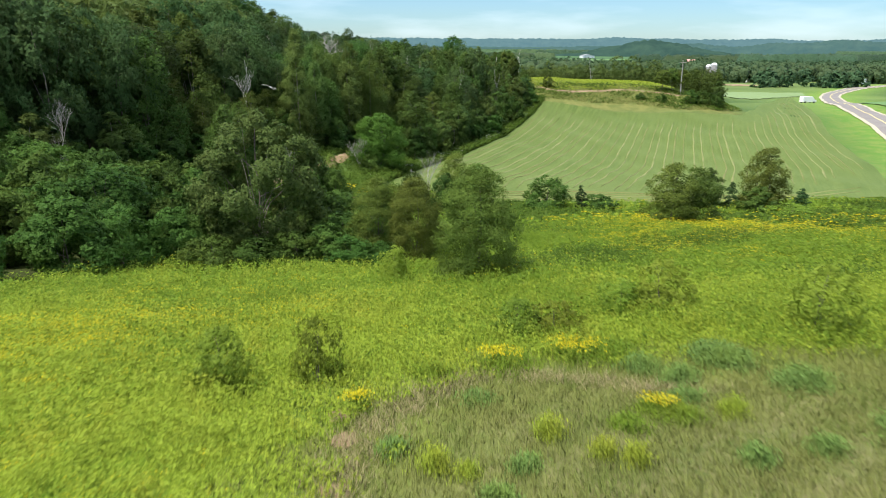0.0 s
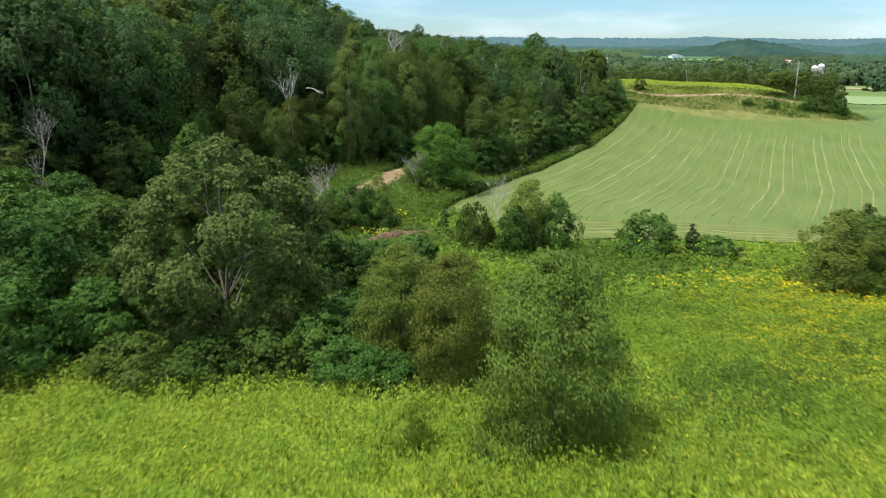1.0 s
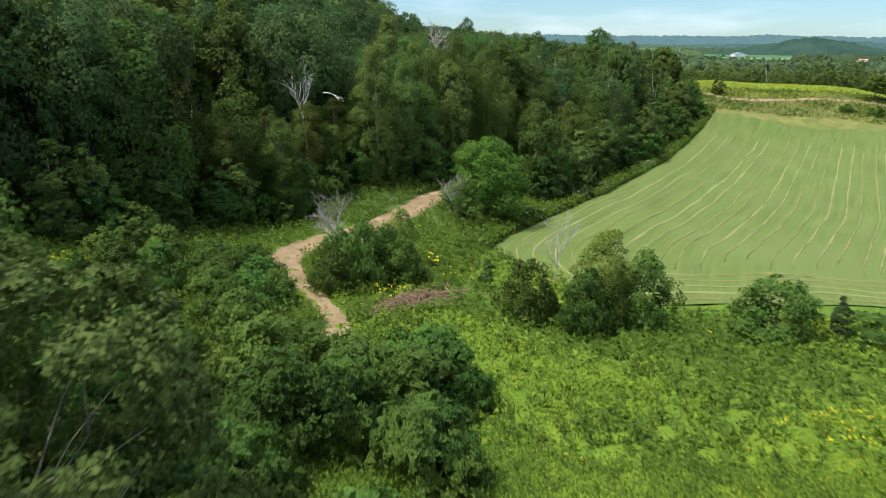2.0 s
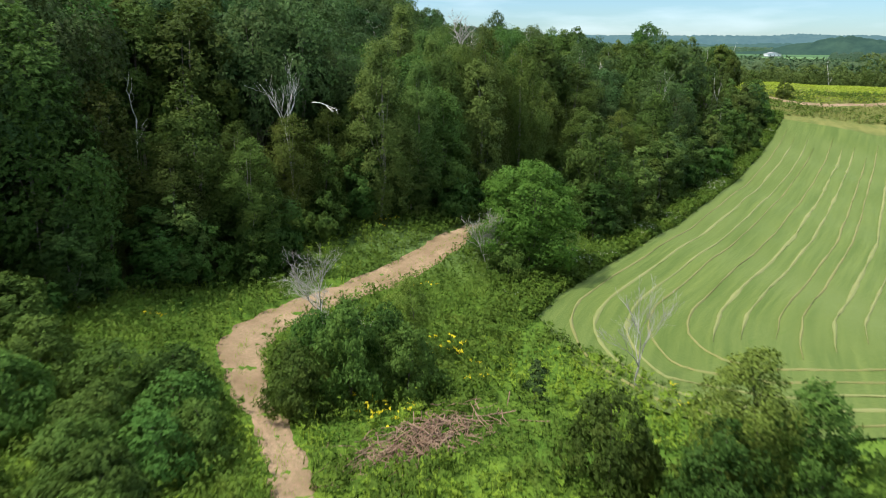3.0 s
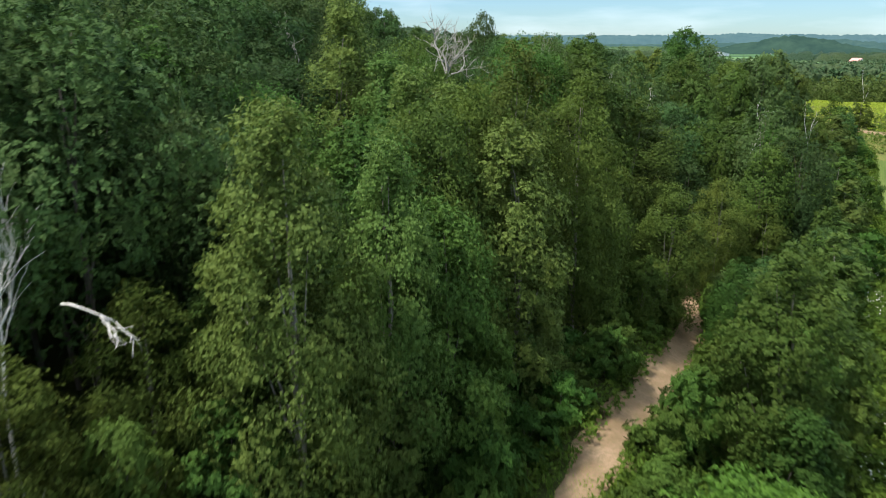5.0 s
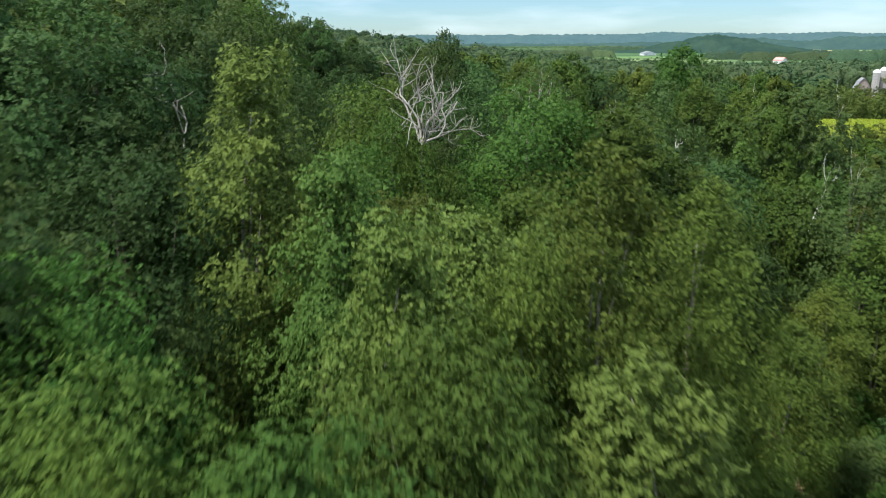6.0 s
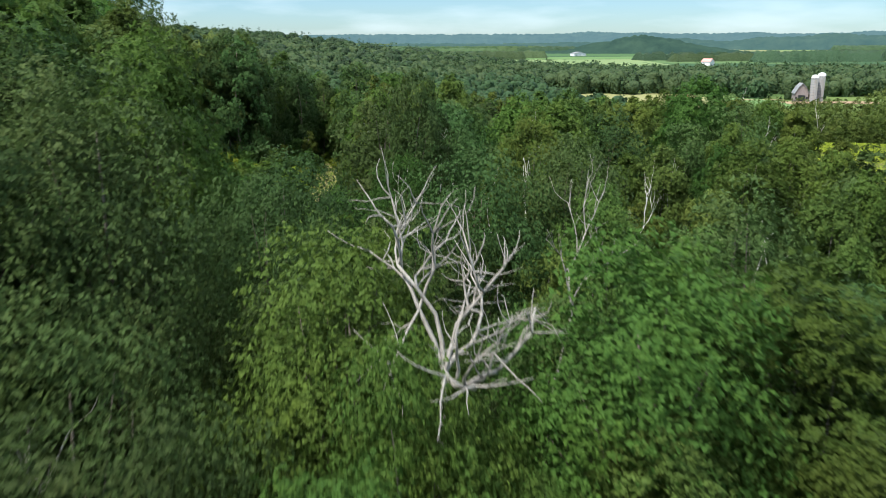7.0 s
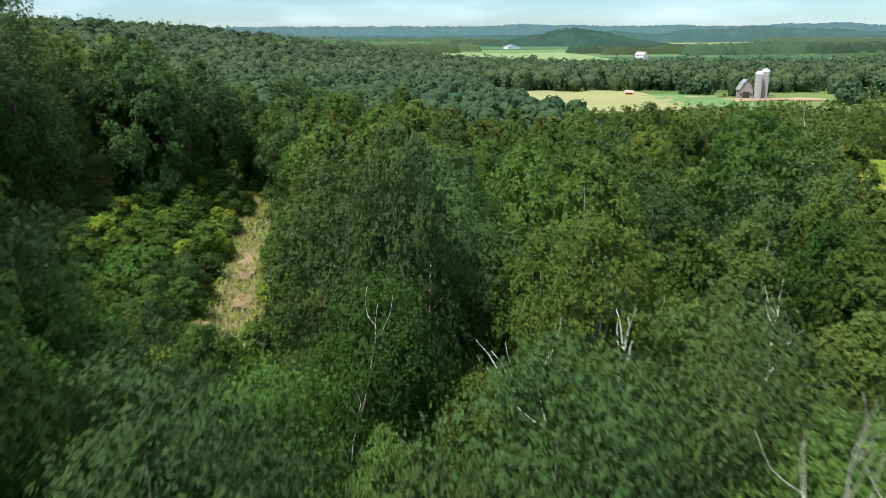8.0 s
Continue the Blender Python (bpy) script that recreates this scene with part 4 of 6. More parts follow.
for i, (x, y, hh) in enumerate([(3.0, 164.5, 12.5), (-14, 181, 15.6), (12, 178, 10.5), (50, 268, 10), (-37.5, 103.5, 11.5), (-9.5, 176, 13.2), (-18.5, 172, 13.4), (-4, 186, 12), (-21, 186, 13.6), (2, 200, 11.5),
                                 (-27.5, 206, 11.5), (-11, 204, 12), (14, 210, 10), (22, 236, 9.5), (-6.5, 168, 13), (-24.5, 176, 12.5)]):
    stand(dead_tree("dead_birch", hh, 0.4, 60 + i, BONEWOOD, "thin pale dead birch stem among the trees", 2, (0.05, 0.03), 0.0045, 3, 0.08, 0.72), x, y, i * 1.3)
log = dead_tree("broken_limb", 2.4, 0.5, 51, BONEWOOD, "white broken limb caught in the tree tops", 2, (0.1, 0), 0.016, 3, 0.12, 0.55)
log.matrix_basis = Matrix.LocRotScale(Vector((-26.0, 109.9, 7.9)), Euler((0.2, 1.65, 0.0)), None)
# a tangle of cut brush beside the track
tangle = np.random.default_rng(9)
bits = []
for i in range(420):
    a = np.array([tangle.normal(0, 1.7), tangle.normal(0, 0.75), abs(tangle.normal(0.22, 0.2))])
    d = unit(tangle.normal(size=3) * np.array([1.2, 1, 0.25])) * tangle.uniform(0.6, 1.6)
    bits.append((bend(tangle, a - d / 2, a + d / 2, 3, 0.06), (0.03, 0.025, 0.012)))
v, f = tubes(bits, 4)
BRUSH = rough_material("reddish_cut_brush", (0.21, 0.13, 0.085), (0.30, 0.20, 0.14), 1.0, 10)
tagged(stand(new("cut_brush", mesh_from("cut_brush", v, f, BRUSH)), -10.9, 82.2, 0.92), "low heap of reddish cut brush in the weeds", "brush", kind="stuff")

# ---- the wood ----
def track_gap(x, y):
    return min(float(near_line(x, y, TRACK)), float(near_line(x, y, SPUR)))


EYES = [Vector(e) for _, e, _, _ in PATH]


def clearing_above(x, y):
    """Height that crowns must stay under beneath the flight line."""
    best = 99.0
    for a, b in zip(EYES, EYES[1:]):
        for k in range(9):
            p = a.lerp(b, k / 8)
            if math.hypot(p.x - x, p.y - y) < (6.5 if p.y < 118 else 8.0):
                best = min(best, p.z - (3.2 if p.y < 118 else 6.0))
    return best


def scatter(x0, x1, y0, y1, gap, seed):
    rng = random.Random(seed)
    y = y0
    row = 0
    while y < y1:
        x = x0 + (row % 2) * gap / 2
        while x < x1:
            yield x + rng.uniform(-0.36, 0.36) * gap, y + rng.uniform(-0.36, 0.36) * gap, rng
            x += gap
        y += gap * 0.9
        row += 1


def wood_kind(x, y, rng):
    k = noise.noise(Vector((x * 0.045, y * 0.045, 3.1))) + rng.uniform(-0.35, 0.35)
    if x < -26 and 140 < y < 157:
        return "oak_tree"
    if x < (-28 if y > 132 else -34) and rng.random() < (0.85 if y < 168 else 0.12):
        return "oak_tree"
    if y > 164 and x < -27 and rng.random() < 0.65:
        return "maple_tree"
    if 154 < y < 174 and x > -24 and rng.random() < 0.45:
        return "oak_tree"
    if y > 140 and -0.22 <= k < 0.12 and rng.random() < 0.45:
        return rng.choice(["maple_tree", "oak_tree", "aspen_tree"])
    if k < -0.22:
        return "aspen_tree"
    if k < 0.12:
        return "birch_tree"
    if k < 0.33:
        return "maple_tree"
    return "oak_tree"


def wood_height(x, y, rng):
    edge = min(float(field_left(y)) - 3.5 - x if y < 196 else 9.0, y - float(wood_front(x)) + 2.5)
    h = 14.6 + rng.uniform(-2.2, 2.0)
    h *= 0.55 + 0.45 * min(1.0, max(0.0, edge) / 10)
    if x > -12 and 112 < y < 152:
        h *= 0.72
    if y > 262:
        h *= 0.62 if x < 30 else 0.84
    elif x > 8:
        h *= 0.8
    if x < -40:
        h += 2.0
    if -34 < x < -23 and y < 110.5:
        h = min(h, 7.4 - float(land(x, y)))
    if 122 < y < 156 and track_gap(x, y) < 5.5:
        h = min(h, rng.uniform(3.5, 7.0))
    if 160 < y < 216 and -46 < x < -14:
        h += 1.3
    # tops are cut to the camera's sight lines onto the grain field and ride
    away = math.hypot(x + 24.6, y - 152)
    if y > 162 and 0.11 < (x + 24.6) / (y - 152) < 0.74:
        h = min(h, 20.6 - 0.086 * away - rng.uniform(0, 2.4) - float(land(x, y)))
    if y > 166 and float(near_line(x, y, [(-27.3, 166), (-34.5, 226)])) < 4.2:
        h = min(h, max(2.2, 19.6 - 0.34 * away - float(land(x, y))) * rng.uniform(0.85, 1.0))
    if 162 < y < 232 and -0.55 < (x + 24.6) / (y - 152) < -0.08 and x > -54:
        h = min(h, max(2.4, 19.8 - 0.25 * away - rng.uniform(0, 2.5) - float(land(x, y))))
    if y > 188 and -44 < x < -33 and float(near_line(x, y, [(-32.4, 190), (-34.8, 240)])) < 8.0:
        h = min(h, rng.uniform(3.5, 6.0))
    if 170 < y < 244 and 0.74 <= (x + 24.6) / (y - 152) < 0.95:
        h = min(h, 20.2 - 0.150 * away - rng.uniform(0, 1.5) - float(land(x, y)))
    if -8 < x < 12 and 255 < y < 290:
        h = min(h, 4.0)
    return h


HILL_WOODS = []     # trees too deep in the wood to be told apart
for x, y, rng in scatter(-112, 80, 45, 300, 4.7, 21):
    if not bool(in_wood(x, y)) or track_gap(x, y) < (3.4 if y < 117 else 2.3):
        continue
    if any(math.hypot(x - a, y - b) < 1.9 + 0.45 * c for a, b, c in PROTO["spots"]):
        continue
    if x < -104:
        continue
    if float(near_line(x, y, [(-32.4, 196), (-34.8, 240)])) < 1.9:
        continue                       # the open ride
    kind = wood_kind(x, y, rng)
    if y > 165 and x > -12 and kind in ("oak_tree", "maple_tree") and rng.random() < 0.6:
        kind = rng.choice(["birch_tree", "aspen_tree"])
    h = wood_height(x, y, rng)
    if y > 154 and x > -30:            # young wood: narrow crowns of uneven height
        h *= rng.uniform(0.68, 0.98) if y < 190 else rng.uniform(0.76, 1.0)
    h = min(h, clearing_above(x, y) - float(land(x, y)))
    r = max(1.4, min(4.4, h * KINDS[kind][3] * (rng.uniform(0.85, 1.2) if y < 154 else rng.uniform(0.72, 1.02))))
    near = -42 < x < 6 and 86 < y < 198
    back = y - float(wood_front(x))
    if x < -58 or (y > 232 and not (-48 < x < 30 and y < 262)) or (x < -44 and back > 30 and y < 165):
        HILL_WOODS.append((x, y, h, r * 1.12))
        continue
    edge = back < 9 or (y < 200 and float(field_left(y)) - x < 12) or track_gap(x, y) < 7 or float(near_line(x, y, PATH_HILL)) < 13
    grade = ("near" if edge else "canopy") if near else ("mid" if edge else "back")
    if 112 < y < 180 and abs(x - float(np.interp(y, [112, 150, 180], [-18, -23, -24]))) < 10.5:
        grade = "side" if edge else "close"
    if h < 6.5 and y > 160:
        grade = "mid"
    plant(kind, grade, x, y, h, r, rng.uniform(0, 6.28))

# young trees leafed to the ground along the wood's front and its field side
er, ur = random.Random(91), random.Random(93)
line = [(x, float(wood_front(x)) + 1.2) for x in np.arange(-58, -14, 2.5)] + [(float(field_left(y)) - 5.0, y) for y in np.arange(122, 196, 3.0)] + [(x + 1.5, float(wood_front(x)) + 4.5) for x in np.arange(-44, -17, 3.0)]
for x, y in line:
    x, y = x + er.uniform(-0.9, 0.9), y + er.uniform(-0.9, 0.9)
    if track_gap(x, y) < 2.8 or math.hypot(x + 9.4, y - 110.6) < 5:
        continue
    h = er.uniform(4.5, 8.0)
    plant(er.choice(["maple_tree", "birch_tree", "aspen_tree", "maple_tree"]), "mid", x, y, h, er.uniform(1.5, 2.3), er.uniform(0, 6.28), "young trees at the wood's edge", "young leafy tree at the wood's edge")

# undergrowth at the wood's edges and in its gaps
for x, y, rng in scatter(-50, 26, 66, 200, 3.7, 33):
    inside = bool(in_wood(x, y + 2.5)) or bool(in_wood(x - 2.2, y))
    deep = bool(in_wood(x, y - 8)) and bool(in_wood(x + 8, y))
    if not inside or deep or track_gap(x, y) < 2.6 or (y < 196 and x > float(field_left(y)) - 2.2):
        continue
    if any(math.hypot(x - a, y - b) < 0.8 + 0.4 * c for a, b, c in PROTO["spots"]):
        continue
    h = rng.uniform(2.0, 4.2)
    plant("undergrowth_bush", "low", x, y, h, h * rng.uniform(0.45, 0.6), rng.uniform(0, 6.28), "undergrowth shrubs", "leafy green shrub at the wood's edge")

# scrub on both sides of the open ride
for x, y, rng in scatter(-54, -22, 176, 252, 2.7, 35):
    gap = float(near_line(x, y, PATH_HILL))
    if gap < 1.3 or gap > 13 or (x > -30 and rng.random() < 0.5):
        continue
    h = rng.uniform(1.4, 3.4) * (0.6 if gap < 3.2 else 1.0)
    plant(rng.choice(["undergrowth_bush", "undergrowth_bush", "young_shrub"]), "low", x, y, h, h * rng.uniform(0.5, 0.7), rng.uniform(0, 6.28), "undergrowth shrubs", "leafy green shrub in the scrub beside the ride")

# low growth on both sides of the track inside the wood, and between thicket and clearing
for i in range(96):
    k = ur.randrange(9, len(TRACK) - 1) if i < 72 else -1
    if k > 0:
        (ax, ay), (bx, by) = TRACK[k], TRACK[k + 1]
        w, side, off = ur.random(), ur.choice((-1, 1)), ur.uniform(1.9, 4.2)
        n_ = math.hypot(bx - ax, by - ay)
        x, y = ax + (bx - ax) * w - side * off * (by - ay) / n_, ay + (by - ay) * w + side * off * (bx - ax) / n_
        h = ur.uniform(1.2, 2.8)
        if y < 117 or float(field_left(y)) - x < 2.5:
            continue
    else:
        x, y = ur.uniform(-13.5, -4.5), ur.uniform(50, 69)
        h = ur.uniform(1.8, 3.4)
    plant("undergrowth_bush", "low", x, y, h, h * ur.uniform(0.55, 0.75), ur.uniform(0, 6.28), "undergrowth shrubs", "leafy green shrub among rank weeds")

# thicket between the meadow and the wood
for x, y, rng in scatter(-60, -5, 34, 86, 3.5, 44):
    front = float(np.interp(x, [-62, -45, -21, -19, -16, -8], [20, 27, 36, 40.5, 45.5, 47]))
    if y < front or x > -7 - 0.16 * (y - 46) - (3.0 if y > 66 else 0) or track_gap(x, y) < 2.2 or y > float(wood_front(x)) + 1 or y > 84:
        continue
    if y > 70 and x > -16.0 - 0.25 * max(0.0, y - 76):
        continue
    if any(math.hypot(x - a, y - b) < 0.6 + 0.55 * c for a, b, c in PROTO["spots"]):
        continue
    h = rng.uniform(2.6, 4.6) * (0.75 if y > 66 else 1.0) * (0.6 if x > -9 else 1.0) + (1.2 if x < -22 and 45 < y < 66 else 0)
    plant("thicket_bush", "bush" if x > -26 and rng.random() < 0.45 else "mid", x, y, h, h * rng.uniform(0.5, 0.7), rng.uniform(0, 6.28), "thicket shrubs", "leafy shrub in the dense green thicket")

# ---- farm in the valley ----
def part(name, bm, material, parent, label=""):
    me = bpy.data.meshes.new(name)
    bm.to_mesh(me)
    bm.free()
    me.materials.append(material)
    ob = new(name, me)
    ob.parent = parent
    return tagged(ob, label)


def box(bm, x0, x1, y0, y1, z0, z1):
    vs = [bm.verts.new(p) for p in ((x0, y0, z0), (x1, y0, z0), (x1, y1, z0), (x0, y1, z0), (x0, y0, z1), (x1, y0, z1), (x1, y1, z1), (x0, y1, z1))]
    for q in ((3, 2, 1, 0), (4, 5, 6, 7), (0, 1, 5, 4), (1, 2, 6, 5), (2, 3, 7, 6), (3, 0, 4, 7)):
        bm.faces.new([vs[i] for i in q])
    return bm


def prism(bm, outline, y0, y1):
    """An outline in x, z drawn out along y."""
    a = [bm.verts.new((x, y0, z)) for x, z in outline]
    b = [bm.verts.new((x, y1, z)) for x, z in outline]
    bm.faces.new(list(reversed(a)))
    bm.faces.new(b)
    for i in range(len(a)):
        j = (i + 1) % len(a)
        bm.faces.new((a[i], a[j], b[j], b[i]))
    bmesh.ops.recalc_face_normals(bm, faces=bm.faces)
    return bm


def lathe(bm, prof, k=24):
    """A turned body from (radius, height) pairs."""
    rings = [[bm.verts.new((r * math.cos(2 * math.pi * i / k), r * math.sin(2 * math.pi * i / k), z)) for i in range(k)] for r, z in prof]
    for p, q in zip(rings, rings[1:]):
        for i in range(k):
            bm.faces.new((p[i], p[(i + 1) % k], q[(i + 1) % k], q[i]))
    bm.faces.new(rings[-1])
    return bm


STAVE = rough_material("weathered_concrete_staves", (0.34, 0.33, 0.33), (0.42, 0.41, 0.41), 0.3, 3, (0.28, 0.27, 0.27))
DOME = rough_material("bright_metal_dome", (0.82, 0.84, 0.86), (0.88, 0.89, 0.90), 0.5, 4, (0.7, 0.72, 0.74), rough=0.4, bump=0.05)
BARNWOOD = rough_material("grey_weathered_barn_boards", (0.24, 0.20, 0.20), (0.34, 0.29, 0.28), 0.4, 3, (0.17, 0.14, 0.14), stretch=(2, 2, 0.2))
ROOFING = rough_material("grey_roofing", (0.22, 0.23, 0.25), (0.30, 0.31, 0.33), 0.4, 3, (0.16, 0.17, 0.18))
WHITE = rough_material("white_painted_siding", (0.76, 0.76, 0.75), (0.82, 0.82, 0.80), 0.4, 4, (0.66, 0.66, 0.64))
PINK = rough_material("faded_red_roof", (0.62, 0.30, 0.27), (0.70, 0.38, 0.34), 0.3, 3, (0.5, 0.22, 0.2))
RED = rough_material("red_painted_metal", (0.50, 0.06, 0.04), (0.58, 0.09, 0.06), 0.5, 4)
GLASS = rough_material("dark_window_glass", (0.03, 0.035, 0.04), (0.05, 0.055, 0.06), 1, 5, rough=0.15, bump=0)
GREENROOF = rough_material("green_metal_roof", (0.12, 0.28, 0.22), (0.16, 0.33, 0.26), 0.4, 4)


def silo(x, y, h, r):
    root = tagged(new("silo"), "tall grey concrete stave silo with bright dome beside the barn", "silo", "farm silos")
    part("wall", lathe(bmesh.new(), [(r, -0.5), (r, h - 0.1)]), STAVE, root)
    for i in range(9):
        z = 0.8 + i * (h - 1.6) / 8
        part("hoop", lathe(bmesh.new(), [(r + 0.01, z), (r + 0.06, z + 0.03), (r + 0.06, z + 0.13), (r + 0.01, z + 0.16)]), ROOFING, root)
    part("dome", lathe(bmesh.new(), [(r + 0.12, h - 0.1)] + [(r * 1.03 * math.cos(a), h + r * 0.8 * math.sin(a)) for a in np.linspace(0, 1.5, 8)]), DOME, root, "bright metal dome")
    part("chute", box(bmesh.new(), -0.5, 0.5, -r - 0.7, -r + 0.1, 0, h - 0.4), STAVE, root)
    root.matrix_basis = Matrix.Translation((x, y, float(land(x, y))))


silo(164.0, 482.5, 11.4, 1.6)
silo(168.2, 484.5, 12.2, 1.7)


def barn(x, y, turn):
    root = tagged(new("barn"), "old grey wooden barn with gambrel roof next to the silos", "barn")
    w, d = 2.9, 3.2
    part("wall", prism(bmesh.new(), [(-w, -0.5), (w, -0.5), (w, 4.0), (w - 1.2, 6.6), (0, 8.4), (-w + 1.2, 6.6), (-w, 4.0)], -d, d), BARNWOOD, root)
    for s in (-1, 1):
        lo = [(s * (w + 0.35), 3.7), (s * (w - 1.2), 6.75), (s * (w - 1.2), 6.9), (s * (w + 0.4), 3.85)]
        hi = [(s * (w - 1.2), 6.75), (0, 8.55), (0, 8.72), (s * (w - 1.15), 6.92)]
        part("roof", prism(bmesh.new(), lo, -d - 0.4, d + 0.4), ROOFING, root)
        part("roof", prism(bmesh.new(), hi, -d - 0.4, d + 0.4), ROOFING, root)
    # a flat dark panel on the wall stands in for the doorway's shade
    part("door", box(bmesh.new(), -1.6, 1.6, -d - 0.06, -d - 0.01, -0.2, 3.2), GLASS, root, "dark panel standing for the shade in the open barn door")
    for sx in (-2.3, 2.3):
        part("window", box(bmesh.new(), sx - 0.45, sx + 0.45, -d - 0.05, -d - 0.01, 1.4, 2.4), GLASS, root)
    root.matrix_basis = Matrix.LocRotScale(Vector((x, y, float(land(x, y)))), Euler((0, 0, turn)), None)


barn(159.6, 486, -0.25)


def house(x, y, w, d, h, rise, turn, wall, roof, label, name="house", windows=3):
    root = tagged(new(name), label, name.replace("_", " "), "farm buildings")
    part("wall", prism(bmesh.new(), [(-w, -0.5), (w, -0.5), (w, h), (0, h + rise), (-w, h)], -d, d), wall, root)
    for s in (-1, 1):
        k = rise / w
        part("roof", prism(bmesh.new(), [(s * (w + 0.5), h - 0.5 * k + 0.05), (0, h + rise + 0.06), (0, h + rise + 0.28), (s * (w + 0.5), h - 0.5 * k + 0.24)], -d - 0.45, d + 0.45), roof, root)
    for i in range(windows):
        sx = (i - (windows - 1) / 2) * 2 * w / (windows + 0.4)
        part("window", box(bmesh.new(), sx - 0.5, sx + 0.5, -d - 0.06, -d - 0.01, 1.0, 2.4), GLASS, root)
    root.matrix_basis = Matrix.LocRotScale(Vector((x, y, float(land(x, y)))), Euler((0, 0, turn)), None)


house(206, 530, 3.4, 4.4, 3.4, 2.4, 0.5, WHITE, ROOFING, "white farmhouse with grey gabled roof among trees")
house(212, 533, 2.6, 3.4, 2.6, 1.9, 1.9, WHITE, ROOFING, "white farmhouse wing with grey roof among trees")
house(115, 516, 1.1, 1.7, 1.3, 0.6, 1.2, RED, PINK, "small red farm shed at the edge of the field", "shed", 1)
house(186, 590, 6.5, 4, 3.6, 2.2, 0.1, ROOFING, ROOFING, "long dark grey house in the trees", "house", 5)
house(327, 1036, 4.5, 6, 5, 3.2, 0.6, WHITE, PINK, "distant white barn with faded red roof", "barn", 2)
house(268, 505, 6, 4, 3.6, 1.8, 0.15, WHITE, ROOFING, "low white house near the road", "house", 3)
house(262, 560, 6, 4, 2.6, 1.6, 0.2, WHITE, GREENROOF, "white shed with green metal roof", "shed", 3)
for i, (x, y, w, h) in enumerate([(-60, 1420, 9, 4), (-150, 1500, 6, 8), (-230, 1450, 11, 4), (270, 1500, 12, 4)]):
    house(x, y, w, 8, h, 3, 0.1 * i, WHITE, ROOFING, "distant white farm building", "shed", 3)

# white van parked on the verge
van = tagged(new("van"), "white panel van parked on the verge beside the road", "van")
body = part("body", prism(bmesh.new(), [(-2.7, 0.45), (2.7, 0.45), (2.7, 1.15), (2.0, 1.35), (1.35, 2.25), (-2.6, 2.35), (-2.7, 2.2)], -0.95, 0.95), WHITE, van)
part("windscreen", prism(bmesh.new(), [(1.42, 2.16), (2.02, 1.38), (2.06, 1.40), (1.46, 2.19)], -0.85, 0.85), GLASS, van)
RUBBER = rough_material("black_rubber", (0.02, 0.02, 0.02), (0.035, 0.035, 0.035), 2, 9, bump=0)
for sx in (-1.8, 1.75):
    for sy in (-0.95, 0.95):
        bm = lathe(bmesh.new(), [(0.05, -0.12), (0.36, -0.12), (0.36, 0.12), (0.05, 0.12)], 16)
        bmesh.ops.transform(bm, matrix=pose(sx, sy, 0.36, 90, 0, 0), verts=bm.verts)
        part("wheel", bm, RUBBER, van)
van.matrix_basis = Matrix.LocRotScale(Vector((126.5, 266, float(land(126.5, 266)) + 0.02)), Euler((0, 0, 0.25)), None)

# utility pole by the mound
for x, y, h in ((63.5, 206, 9.0), (250, 470, 9.0)):
    pole = tagged(new("utility_pole"), "weathered wooden utility pole with a crossarm", "utility pole", "utility poles")
    part("shaft", lathe(bmesh.new(), [(0.16, -0.5), (0.11, h)], 8), DEADWOOD, pole)
    part("crossarm", box(bmesh.new(), -0.9, 0.9, -0.06, 0.06, h - 0.7, h - 0.55), DEADWOOD, pole)
    pole.matrix_basis = Matrix.Translation((x, y, float(land(x, y))))

# ---- fields of the valley, each a thin sheet on the land ----
def patch_field(line, material, label, lift=0.25, k=14):
    """A four-cornered field draped on the land."""
    a, b, c, d = (np.array(p, float) for p in line)
    verts = []
    for i in range(k + 1):
        for j in range(k + 1):
            u, v = i / k, j / k
            p = (a * (1 - u) + b * u) * (1 - v) + (d * (1 - u) + c * u) * v
            verts.append((*p, float(land(*p)) + lift))
    w = k + 1
    faces = [(i * w + j, (i + 1) * w + j, (i + 1) * w + j + 1, i * w + j + 1) for i in range(k) for j in range(k)]
    tagged(new("crop_field", mesh_from("crop_field", verts, faces, material)), label, "field", kind="structure")


TAN = rough_material("ripe_grain", (0.21, 0.215, 0.085), (0.255, 0.245, 0.105), 0.02, 0.6, (0.21, 0.22, 0.085), bump=0)
PALEG = rough_material("pale_green_crop", (0.14, 0.205, 0.08), (0.18, 0.24, 0.10), 0.01, 0.5, (0.14, 0.21, 0.07), bump=0)
DEEPG = rough_material("deep_green_crop", (0.085, 0.17, 0.05), (0.12, 0.21, 0.06), 0.01, 0.5, (0.07, 0.14, 0.04), bump=0)
SOIL = rough_material("bare_farmyard_soil", (0.28, 0.18, 0.11), (0.36, 0.26, 0.17), 0.05, 0.7, (0.2, 0.15, 0.08), bump=0)
patch_field([(46, 418), (118, 436), (128, 548), (38, 545)], TAN, "ripe tan grain field in the valley")
patch_field([(113, 440), (146, 440), (150, 505), (119, 516)], DEEPG, "green paddock beside the farmyard")
patch_field([(146, 470), (190, 466), (192, 480), (146, 484)], SOIL, "bare reddish farmyard soil")
patch_field([(122, 492), (158, 494), (156, 500), (120, 499)], SOIL, "bare soil strip by the farm")
patch_field([(120, 300), (165, 350), (178, 382), (128, 384)], PALEG, "light green field in the valley")
patch_field([(112, 100), (240, 130), (300, 400), (140, 262)], DEEPG, "green crop field across the road")
patch_field([(110, 1010), (290, 1010), (310, 1290), (80, 1290)], PALEG, "pale green strip fields far off")
patch_field([(70, 1300), (330, 1300), (340, 1420), (60, 1420)], DEEPG, "dark green fields far off")
